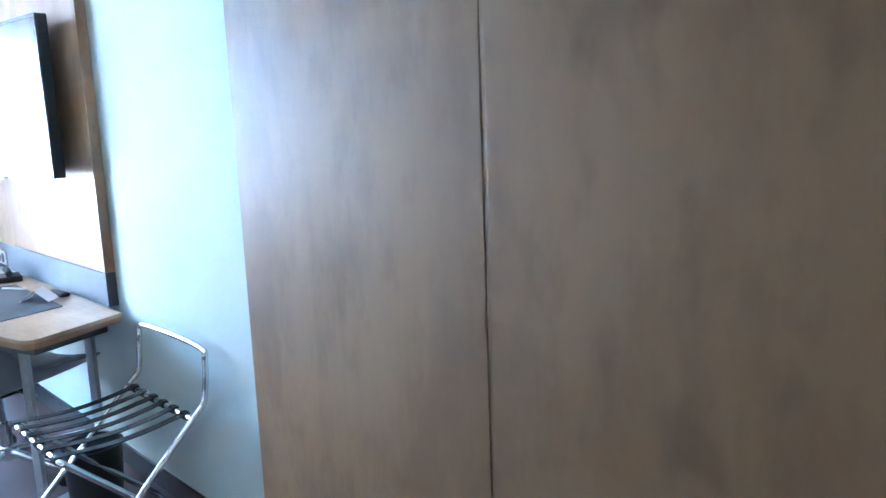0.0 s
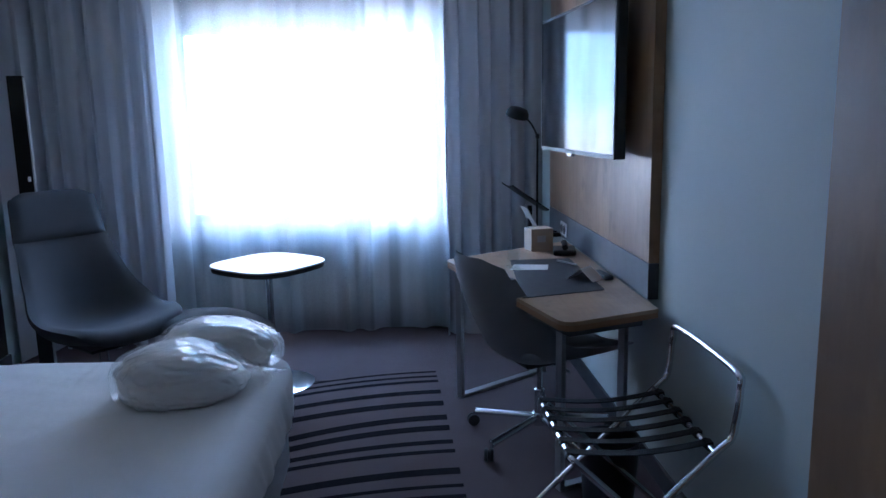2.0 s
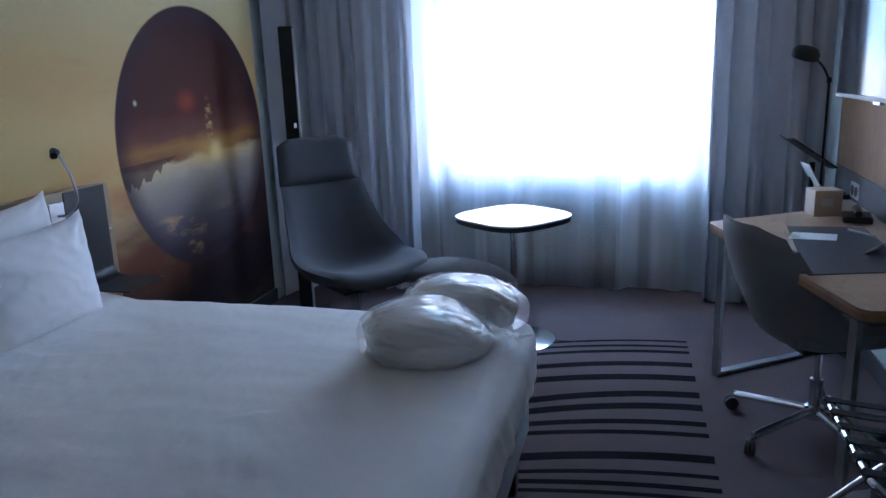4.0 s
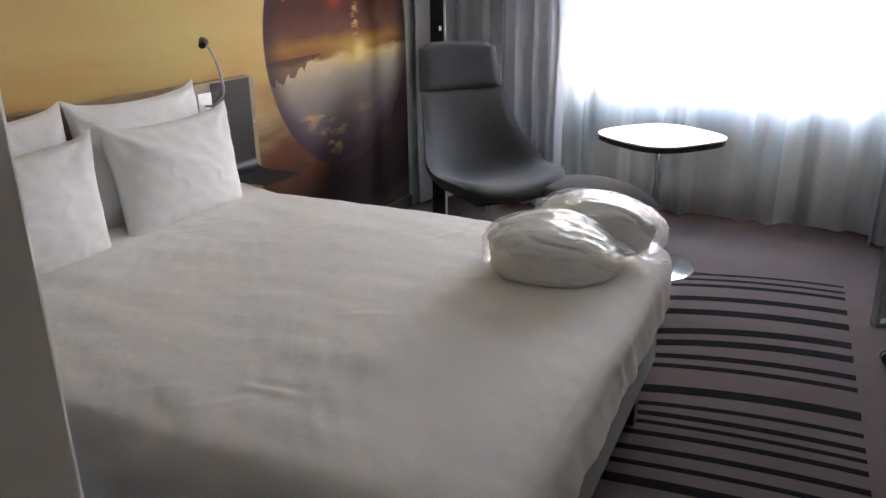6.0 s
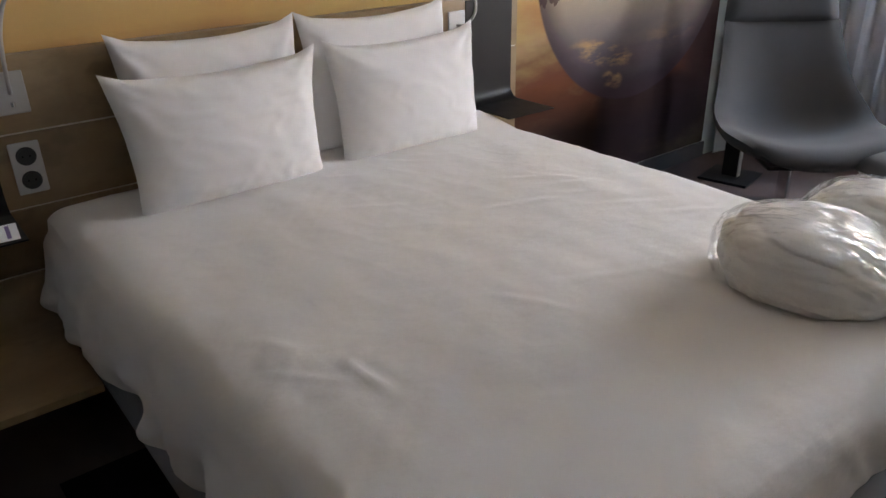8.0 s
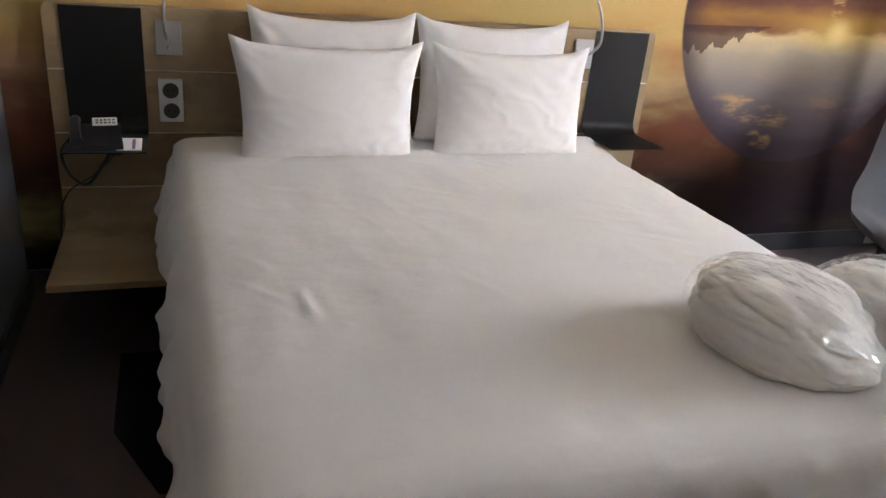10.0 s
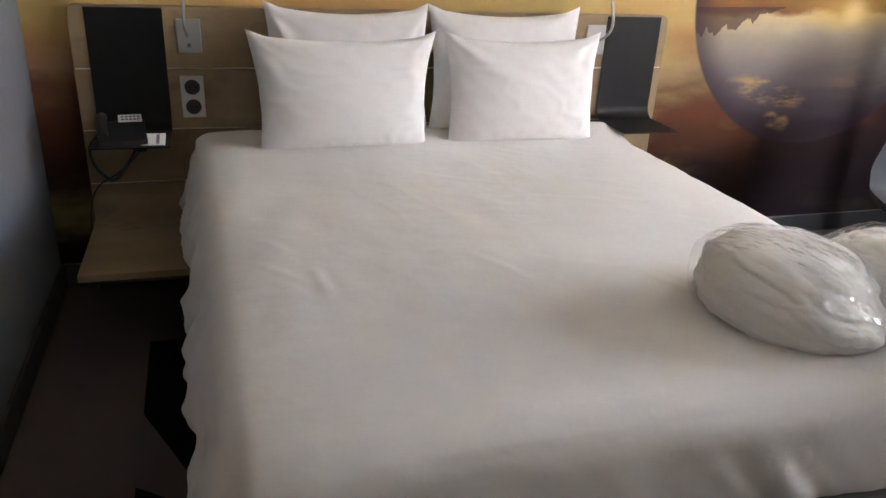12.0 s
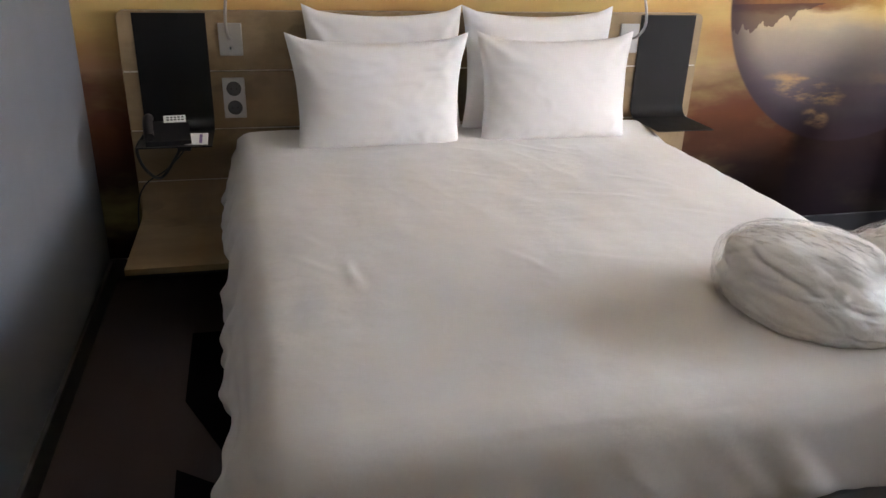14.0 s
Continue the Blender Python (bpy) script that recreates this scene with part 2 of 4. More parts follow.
def glass(name):
    n = Nodes(name)
    tr = n.add("ShaderNodeBsdfTransparent", Color=(0.96, 0.98, 0.97, 1))
    gl = n.add("ShaderNodeBsdfGlossy", Color=(1, 1, 1, 1), Roughness=0.02)
    m = n.add("ShaderNodeMixShader", Fac=0.06)
    n.link(tr.outputs[0], m.inputs[1]), n.link(gl.outputs[0], m.inputs[2])
    n.link(m.outputs[0], n.out.inputs["Surface"])
    return n.mat


M_WALL = paint("white wall paint", (0.425, 0.47, 0.45), 0.7, 0.03, 1.5, 180, 0.25)
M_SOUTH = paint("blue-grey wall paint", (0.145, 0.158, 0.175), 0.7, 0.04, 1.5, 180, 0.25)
M_CEIL = paint("ceiling paint", (0.78, 0.78, 0.77), 0.8, 0.02, 1.5, 150, 0.2)
M_TRIM = paint("white lacquer trim", (0.74, 0.73, 0.70), 0.4, 0.03)
M_BASEB = paint("dark baseboard", (0.035, 0.033, 0.035), 0.5, 0.1)
M_MAPLE = wood("maple veneer", (0.234, 0.128, 0.058), (0.375, 0.232, 0.115), "z", 0.42, 2.2)
M_PANEL = wood("maple wall panel", (0.30, 0.185, 0.105), (0.44, 0.29, 0.175), "z", 0.34, 3.0)
M_DESK = wood("maple desk top", (0.34, 0.22, 0.13), (0.48, 0.33, 0.20), "y", 0.34, 3.0)
M_EDGE = wood("plywood edge", (0.30, 0.16, 0.08), (0.42, 0.24, 0.13), "y", 0.5)
M_OAK = wood("pale oak veneer", (0.26, 0.18, 0.10), (0.40, 0.29, 0.17), "y", 0.45, 3.0)
M_GREY = paint("grey laminate", (0.085, 0.09, 0.10), 0.5, 0.08)
M_BLACK = paint("black powder-coated metal", (0.009, 0.009, 0.010), 0.45, 0.1, 4, 300, 0.2, 0.0, 0.25)
M_PLASTIC = paint("black plastic", (0.015, 0.015, 0.017), 0.45, 0.1)
M_CHROME = paint("chrome", (0.75, 0.76, 0.78), 0.14, 0.03, 5, 40, 0.02, 1.0)
M_STEEL = paint("satin steel", (0.48, 0.48, 0.48), 0.38, 0.05, 5, 90, 0.05, 1.0)
M_SCREEN = paint("glossy screen", (0.006, 0.006, 0.008), 0.07, 0.0, 3, 30, 0.0, 0.0, 0.26)
M_LINEN = linen("white cotton", (0.84, 0.83, 0.82), 0.10, 4)
M_DUVET = linen("white bed cover", (0.78, 0.76, 0.73))
M_TOWEL = cloth("white fleece", (0.88, 0.86, 0.83), 200, 0.05, 0.95, 0.6)
M_FILM = film("clear plastic film")
M_CARPET = carpet("mauve carpet", (0.138, 0.108, 0.107))
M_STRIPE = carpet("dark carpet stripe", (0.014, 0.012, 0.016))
M_CHAIR = cloth("dark grey wool", (0.066, 0.068, 0.072), 380, 0.12, 0.95, 0.4, 0.04)
M_OFFICE = cloth("grey woven fabric", (0.25, 0.255, 0.265), 420, 0.12, 0.9, 0.4, 0.08)
M_BASE = cloth("grey bed base fabric", (0.16, 0.165, 0.175), 420, 0.1)
M_REDWOOD = wood("red-brown stained wood", (0.06, 0.018, 0.012), (0.11, 0.035, 0.022), "z", 0.4)
M_STRAP = cloth("black strap webbing", (0.012, 0.012, 0.013), 600, 0.1, 0.8, 0.5, 0.1)
M_WHITE = paint("white laminate", (0.55, 0.58, 0.58), 0.32, 0.02, spec=0.35)
M_CARD = paint("white card", (0.80, 0.80, 0.79), 0.6, 0.02)
M_INK = paint("dark ink", (0.03, 0.03, 0.035), 0.6)
M_VIOLET = paint("violet print", (0.20, 0.14, 0.30), 0.6)
M_SOCKET = paint("grey-white socket plate", (0.55, 0.56, 0.57), 0.35, 0.03)
M_SOCKETD = paint("dark socket", (0.035, 0.035, 0.04), 0.4)
M_LEATHER = paint("dark grey leather pad", (0.045, 0.047, 0.052), 0.5, 0.1, 6, 260, 0.5)
M_SHEER = sheer("white net", (0.95, 0.95, 0.97), 0.46)
M_DRAPE = drape("grey drape", (0.60, 0.605, 0.63))
M_MURAL = mural_print("mural print")
M_GLOW = backdrop_glow("outside sky")
M_GLASS = glass("window glass")
M_BOX = paint("pale cardboard box", (0.50, 0.42, 0.33), 0.6)
M_SLOT = paint("pale slot edge", (0.72, 0.68, 0.60), 0.4)
M_BULB = paint("lamp diffuser", (0.6, 0.6, 0.62), 0.4)


# ---- mesh helpers ----
def part(name, bm, material, parent=None, label="", smooth=False):
    me = bpy.data.meshes.new(name)
    bmesh.ops.recalc_face_normals(bm, faces=bm.faces)
    bm.to_mesh(me)
    bm.free()
    me.materials.append(material)
    if smooth:
        me.polygons.foreach_set("use_smooth", [True] * len(me.polygons))
        me.set_sharp_from_angle(angle=radians(50))
    ob = new(name, me)
    if parent is not None:
        ob.parent = parent
    if label:
        ob["label"] = label
    return ob


def thing(name, label, category, at=(0, 0, 0), turn=0.0, group="", kind=""):
    ob = new(name)
    ob.empty_display_size = 0.05
    ob.matrix_basis = pose(*at, 0, 0, turn)
    return tagged(ob, label, category, group, kind)


def block(x0, y0, z0, x1, y1, z1, bevel=0.0, seg=2, bm=None):
    b = bmesh.new()
    bmesh.ops.create_cube(b, size=1)
    for v in b.verts:
        v.co = Vector(((x0 + x1) / 2 + v.co.x * (x1 - x0), (y0 + y1) / 2 + v.co.y * (y1 - y0), (z0 + z1) / 2 + v.co.z * (z1 - z0)))
    if bevel:
        bmesh.ops.bevel(b, geom=b.edges[:], offset=bevel, segments=seg, affect="EDGES", profile=0.5)
    if bm is None:
        return b
    me = bpy.data.meshes.new("tmp")
    b.to_mesh(me)
    b.free()
    bm.from_mesh(me)
    bpy.data.meshes.remove(me)
    return bm


def rounded(size, r, n=(20, 20, 8)):
    """A box with soft, round edges and a fine grid on it."""
    bm = bmesh.new()
    hx, hy, hz = (s / 2 for s in size)
    seen = {}

    def vert(p):
        k = tuple(round(c, 5) for c in p)
        if k not in seen:
            seen[k] = bm.verts.new(p)
        return seen[k]

    for ax in range(3):
        u, w = (ax + 1) % 3, (ax + 2) % 3
        h = (hx, hy, hz)
        for side in (-1, 1):
            g = []
            for i in range(n[u] + 1):
                row = []
                for j in range(n[w] + 1):
                    p = [0, 0, 0]
                    p[ax], p[u], p[w] = side * h[ax], h[u] * (2 * i / n[u] - 1), h[w] * (2 * j / n[w] - 1)
                    row.append(vert(p))
                g.append(row)
            for i in range(n[u]):
                for j in range(n[w]):
                    bm.faces.new((g[i][j], g[i + 1][j], g[i + 1][j + 1], g[i][j + 1]))
    for v in bm.verts:
        q = Vector([max(-h + r, min(h - r, c)) for c, h in zip(v.co, (hx, hy, hz))])
        d = v.co - q
        if d.length > 1e-6:
            v.co = q + d.normalized() * r
    return bm


def tube(points, r, seg=10, bm=None, flat=1.0):
    """A round bar along a line of points."""
    bm = bm or bmesh.new()
    pts = [Vector(p) for p in points]
    rings, ref = [], None
    for i, p in enumerate(pts):
        d = (pts[min(i + 1, len(pts) - 1)] - pts[max(i - 1, 0)]).normalized()
        if ref is None:
            ref = d.orthogonal().normalized()
        a = (ref - d * ref.dot(d)).normalized()
        ref = a
        b = d.cross(a)
        rings.append([bm.verts.new(p + (a * math.cos(t) + b * math.sin(t) * flat) * r) for t in (2 * math.pi * k / seg for k in range(seg))])
    for a, b in zip(rings, rings[1:]):
        for k in range(seg):
            bm.faces.new((a[k], a[(k + 1) % seg], b[(k + 1) % seg], b[k]))
    bm.faces.new(rings[0][::-1])
    bm.faces.new(rings[-1])
    return bm


def smooth_line(points, n=8):
    """Points along a soft curve through the given ones."""
    p = [Vector(q) for q in points]
    p = [2 * p[0] - p[1]] + p + [2 * p[-1] - p[-2]]
    out = []
    for i in range(1, len(p) - 2):
        for k in range(n):
            t = k / n
            a, b, c, d = p[i - 1], p[i], p[i + 1], p[i + 2]
            out.append(0.5 * (2 * b + (c - a) * t + (2 * a - 5 * b + 4 * c - d) * t * t + (3 * b - a - 3 * c + d) * t ** 3))
    return out + [p[-2]]


def lathe(profile, seg=32, at=(0, 0, 0)):
    bm = bmesh.new()
    rings = []
    for r, z in profile:
        rings.append([bm.verts.new((at[0] + max(r, 1e-4) * math.cos(2 * math.pi * k / seg), at[1] + max(r, 1e-4) * math.sin(2 * math.pi * k / seg), at[2] + z)) for k in range(seg)])
    for a, b in zip(rings, rings[1:]):
        for k in range(seg):
            bm.faces.new((a[k], a[(k + 1) % seg], b[(k + 1) % seg], b[k]))
    bm.faces.new(rings[0][::-1])
    bm.faces.new(rings[-1])
    return bm


def slab(outline, z0, z1, bevel=0.004):
    """A plate with the given outline."""
    bm = bmesh.new()
    f = bm.faces.new([bm.verts.new((x, y, z0)) for x, y in outline])
    g = bmesh.ops.extrude_face_region(bm, geom=[f])
    for v in (e for e in g["geom"] if isinstance(e, bmesh.types.BMVert)):
        v.co.z = z1
    if bevel:
        es = [e for e in bm.edges if abs(e.verts[0].co.z - e.verts[1].co.z) < 1e-6]
        bmesh.ops.bevel(bm, geom=es, offset=bevel, segments=2, affect="EDGES", profile=0.5)
    return bm


def corner_round(outline, radii, n=6):
    out = []
    k = len(outline)
    for i, (p, r) in enumerate(zip(outline, radii)):
        p, a, b = Vector(p), Vector(outline[i - 1]), Vector(outline[(i + 1) % k])
        if r <= 0:
            out.append(tuple(p))
            continue
        s, e = p + (a - p).normalized() * r, p + (b - p).normalized() * r
        for j in range(n + 1):
            t = j / n
            q = s * (1 - t) ** 2 + p * 2 * t * (1 - t) + e * t * t
            out.append((q.x, q.y))
    return out


def sheet(fn, nu, nv, thick=0.0):
    """A surface fn(u, v) with u, v from 0 to 1, given a thickness along its normals."""
    bm = bmesh.new()
    g = [[bm.verts.new(fn(i / nu, j / nv)) for j in range(nv + 1)] for i in range(nu + 1)]
    for i in range(nu):
        for j in range(nv):
            bm.faces.new((g[i][j], g[i + 1][j], g[i + 1][j + 1], g[i][j + 1]))
    if thick:
        bm.normal_update()
        bmesh.ops.solidify(bm, geom=bm.faces[:], thickness=thick)
    return bm


def padded(fn, nu, nv, thick, soft=5):
    """A padded shell round the surface fn(u, v), with rolled edges."""
    bm = bmesh.new()
    P = [[Vector(fn(i / nu, j / nv)) for j in range(nv + 1)] for i in range(nu + 1)]
    V = {}
    for i in range(nu + 1):
        for j in range(nv + 1):
            du = P[min(i + 1, nu)][j] - P[max(i - 1, 0)][j]
            dv = P[i][min(j + 1, nv)] - P[i][max(j - 1, 0)]
            n = du.cross(dv).normalized()
            a, b = 2 * i / nu - 1, 2 * j / nv - 1
            k = max(0, (1 - abs(a) ** soft) * (1 - abs(b) ** soft)) ** 0.5
            V[0, i, j] = bm.verts.new(P[i][j] + n * thick * k / 2)
            V[1, i, j] = V[0, i, j] if i in (0, nu) or j in (0, nv) else bm.verts.new(P[i][j] - n * thick * k / 2)
    for s in (0, 1):
        for i in range(nu):
            for j in range(nv):
                q = [V[s, i, j], V[s, i + 1, j], V[s, i + 1, j + 1], V[s, i, j + 1]]
                bm.faces.new(q if s == 0 else q[::-1])
    return bm


def fuzz(p, scale, seed=0.0):
    return noise.noise(Vector((p[0] * scale + seed, p[1] * scale - seed, p[2] * scale + 2 * seed)))


# ---- the room ----
WX, EX, SY, NY, TOP = -2.25, 1.225, 1.40, 6.10, 2.55
CW, WF, BACK = -0.38, 0.57, -2.2

floor = tagged(part("floor", block(WX - 0.2, BACK - 0.2, -0.15, EX + 0.2, NY + 0.25, 0.0), M_CARPET), "mauve grey carpet with dark curved stripes", "floor", kind="structure")
ceiling = tagged(part("ceiling", block(WX - 0.2, BACK - 0.2, TOP, EX + 0.2, NY + 0.25, TOP + 0.15), M_CEIL), "plain white painted ceiling", "ceiling", kind="structure")
wall_west = tagged(part("wall_west", block(WX - 0.2, BACK, 0, WX, NY + 0.25, TOP), M_WALL), "wall behind the bed, covered by a mural", "wall", kind="structure")
tagged(part("mural", block(WX, SY, 0.09, WX + 0.004, 5.39, TOP), M_MURAL), "photo mural of a golden sunset and a glass ball", "mural", kind="structure")
tagged(part("wall_east", block(EX, BACK, 0, EX + 0.2, NY + 0.25, TOP), M_WALL), "pale painted wall behind the desk", "wall", kind="structure")
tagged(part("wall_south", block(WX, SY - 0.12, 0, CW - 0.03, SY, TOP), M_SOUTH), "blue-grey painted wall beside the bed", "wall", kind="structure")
tagged(part("wall_corridor", block(CW - 0.12, BACK, 0, CW, SY - 0.122, TOP), M_WALL), "painted wall of the entrance corridor", "wall", kind="structure")
tagged(part("wall_back", block(WX - 0.2, BACK - 0.2, 0, EX + 0.2, BACK - 0.002, TOP), M_WALL), "painted wall at the entrance", "wall", kind="structure")
tagged(part("trim", block(CW - 0.028, SY - 0.12, 0, CW + 0.004, SY + 0.006, TOP, 0.004), M_TRIM), "white lacquered corner trim of the wall", "trim", kind="structure")

# north wall with the window opening
OX0, OX1, OZ0, OZ1 = -1.31, 0.52, 0.78, 2.13
bm = bmesh.new()
for b in ((WX, NY, 0, OX0, NY + 0.22, TOP), (OX1, NY, 0, EX, NY + 0.22, TOP), (OX0, NY, 0, OX1, NY + 0.22, OZ0), (OX0, NY, OZ1, OX1, NY + 0.22, TOP)):
    block(*b, bm=bm)
tagged(part("wall_north", bm, M_WALL), "window wall with a wide opening", "wall", kind="structure")
win = thing("window_1", "wide window with a white frame", "window", (0, NY + 0.12, 0), kind="structure")
bm = bmesh.new()
for b in ((OX0, -0.03, OZ0, OX0 + 0.06, 0.03, OZ1), (OX1 - 0.06, -0.03, OZ0, OX1, 0.03, OZ1), (OX0 + 0.06, -0.03, OZ0, OX1 - 0.06, 0.03, OZ0 + 0.06), (OX0 + 0.06, -0.03, OZ1 - 0.06, OX1 - 0.06, 0.03, OZ1)):
    block(*b, bevel=0.004, bm=bm)
part("window_frame", bm, M_TRIM, win)
pane = part("pane", block(OX0 + 0.06, -0.004, OZ0 + 0.06, OX1 - 0.06, 0.004, OZ1 - 0.06), M_GLASS, win)
pane.visible_shadow = False
part("window_sill", block(OX0 - 0.02, -0.16, OZ0 - 0.03, OX1 + 0.02, -0.031, OZ0 - 0.002, 0.004), M_TRIM, win)
tagged(part("backdrop", block(-3.6, NY + 1.0, -0.4, 2.8, NY + 1.02, 3.6), M_GLOW), "bright sky with pale clouds outside the window", "sky", kind="structure")

# baseboards
for name, b in (("baseboard_west", (WX + 0.004, SY + 0.016, 0, WX + 0.018, 5.4, 0.09)), ("baseboard_south", (WX + 0.0045, SY, 0, CW - 0.03, SY + 0.0155, 0.09)),
                ("baseboard_north", (WX + 0.02, NY - 0.014, 0, EX - 0.02, NY, 0.12)), ("baseboard_east", (EX - 0.014, WF + 0.9, 0, EX, NY - 0.02, 0.09))):
    tagged(part(name, block(*b, bevel=0.003), M_BASEB), "dark narrow baseboard along the wall", "baseboard", kind="structure")


# ---- wardrobe in the corridor ----
ward = thing("wardrobe", "tall maple veneer wardrobe with flush doors", "wardrobe", (0, 0, 0))
part("body", block(WF + 0.012, -1.0, 0.0, EX - 0.003, SY, TOP - 0.004), M_MAPLE, ward)
y1 = SY - 0.004
for width in (0.486, 0.60, 0.60, 0.60):
    part("door", block(WF, y1 - width + 0.005, 0.06, WF + 0.0115, y1, TOP - 0.02, 0.0012), M_MAPLE, ward)
    part("seam_strip", block(WF + 0.0007, y1 - width + 0.0003, 0.06, WF + 0.0112, y1 - width + 0.0047, TOP - 0.02), M_MAPLE, ward)
    y1 -= width
part("plinth", block(WF + 0.006, -1.0, 0.0, WF + 0.0115, SY - 0.01, 0.058), M_BASEB, ward)


# ---- curtains ----
def curtain(name, label, x0, x1, y0, material, folds, amp, z1, seed, category="curtain", hook=0.0, thick=0.004):
    def fn(u, v):
        x = x0 + (x1 - x0) * u
        w = u * folds + (0.9 if thick == 0 else 0.35) * fuzz((u * folds, 0, 0), 0.8, seed)
        a = amp * (0.75 + 0.5 * fuzz((u * 7, 1, 0), 1.0, seed)) * (0.8 + 0.25 * (1 - v))
        y = y0 + a * math.sin(2 * math.pi * w) + 0.3 * a * math.sin(4 * math.pi * w + seed + v)
        x += 0.35 * a * math.cos(2 * math.pi * w + 0.6) + 0.012 * fuzz((u * 5, v * 2, 0), 1.5, seed) * (1 - v)
        y -= hook * max(0.0, 1 - u * 6) ** 2
        return (x, y, 0.004 + z1 * v + (0.01 * (1 + fuzz((u * 9, 0, 0), 1.0, seed)) if v == 0 else 0))
    bm = sheet(fn, int(folds * 14), 14, thick)
    return tagged(part(name, bm, material, smooth=True), label, category)


curtain("drape", "heavy grey drape gathered beside the window", -2.21, -1.33, 5.76, M_DRAPE, 8, 0.050, TOP - 0.03, 1.3, hook=0.33)
curtain("drape", "heavy grey drape gathered beside the desk", 0.50, 1.14, 5.76, M_DRAPE, 6, 0.050, TOP - 0.03, 4.1)
curtain("net_curtain", "white translucent net curtain across the window", -1.42, 0.62, 5.945, M_SHEER, 8, 0.034, TOP - 0.03, 7.7, "net curtain", thick=0.0)

# ---- panel, television, desk ----
panel = thing("wall_panel", "maple wall panel with a grey strip above the desk", "wall panel", (0, 0, 0))
part("board", block(EX - 0.045, 3.648, 0.90, EX - 0.001, 5.62, TOP - 0.004, 0.002), M_PANEL, panel)
part("strip", block(EX - 0.045, 3.648, 0.752, EX - 0.001, 5.62, 0.898, 0.002), M_GREY, panel, "dark grey laminate strip")

tv = thing("television", "large flat black television mounted on the wall panel", "television", (1.033, 4.335, 1.64), 4.5)
TW, TH = 1.10, 0.67
part("casing", block(0.002, -TW / 2, -TH / 2, 0.045, TW / 2, TH / 2, 0.006), M_PLASTIC, tv)
part("screen", block(-0.004, -TW / 2 + 0.012, -TH / 2 + 0.018, 0.0015, TW / 2 - 0.012, TH / 2 - 0.012, 0.001), M_SCREEN, tv, "glossy dark screen")
bm = block(-0.006, -TW / 2, -TH / 2, 0.0015, -TW / 2 + 0.011, TH / 2)
for b in ((-0.006, TW / 2 - 0.011, -TH / 2, 0.0015, TW / 2, TH / 2), (-0.006, -TW / 2 + 0.011, -TH / 2, 0.0015, TW / 2 - 0.011, -TH / 2 + 0.017), (-0.006, -TW / 2 + 0.011, TH / 2 - 0.011, 0.0015, TW / 2 - 0.011, TH / 2)):
    block(*b, bm=bm)
part("bezel", bm, M_PLASTIC, tv)
part("logo_tab", block(-0.004, 0.02, -TH / 2 - 0.014, 0.016, 0.09, -TH / 2, 0.002), M_STEEL, tv)
part("wall_mount", block(0.045, -0.2, -0.15, 0.135, 0.2, 0.15, 0.004), M_BLACK, tv)

desk = thing("desk", "maple topped writing desk on flat steel legs", "desk")
outline = corner_round([(0.43, 4.64), (0.70, 3.64), (0.775, 3.35), (1.178, 3.51), (1.178, 5.12)], [0.04, 0.15, 0.07, 0.0, 0.0])
part("tabletop", slab(outline, 0.735, 0.75, 0.001), M_DESK, desk)
part("edge_band", slab([(0.805 + (x - 0.805) * 0.997, 4.2 + (y - 4.2) * 0.998) for x, y in outline], 0.712, 0.7345, 0.001), M_EDGE, desk, "darker plywood edge")
part("apron", slab([(0.48, 4.62), (0.735, 3.70), (0.82, 3.46), (1.14, 3.58), (1.14, 5.02)], 0.665, 0.711, 0.002), M_GREY, desk)


def leg_frame(a, b):
    """A closed loop of flat bar standing between two points of the floor."""
    a, b = Vector((*a, 0)), Vector((*b, 0))
    d = (b - a).normalized()
    bm = bmesh.new()
    s = d.cross(Vector((0, 0, 1))) * 0.02

    def bar(p, q, t):
        vs = [bm.verts.new(p + o) for o in (s, -s, -s + t, s + t)] + [bm.verts.new(q + o) for o in (s, -s, -s + t, s + t)]
        for f in ((0, 1, 2, 3), (7, 6, 5, 4), (0, 4, 5, 1), (1, 5, 6, 2), (2, 6, 7, 3), (3, 7, 4, 0)):
            bm.faces.new([vs[i] for i in f])
    up = Vector((0, 0, 0.018))
    bar(a + Vector((0, 0, 0.019)), a + Vector((0, 0, 0.664)), d * 0.02)
    bar(b + Vector((0, 0, 0.019)), b + Vector((0, 0, 0.664)), -d * 0.02)
    bar(a, b, up)
    return bm


part("leg", leg_frame((0.49, 4.60), (1.02, 4.98)), M_STEEL, desk)
part("leg", leg_frame((0.80, 3.55), (1.10, 3.67)), M_STEEL, desk)

# ---- things on the desk ----
tagged(part("desk_pad", slab(corner_round([(0.69, 3.74), (1.06, 3.84), (1.07, 4.56), (0.76, 4.56)], [0.01] * 4, 3), 0.7502, 0.754, 0.001), M_LEATHER), "dark grey leather desk pad", "desk pad")


def folded_card(name, label, at, turn, w, h, lean=0.35):
    t = thing(name, label, "card", at, turn)
    for s in (-1, 1):
        part("leaf", sheet(lambda u, v: (s * lean * h * (1 - v), (u - 0.5) * w, h * v), 4, 4, 0.0012), M_CARD, t)
    return t


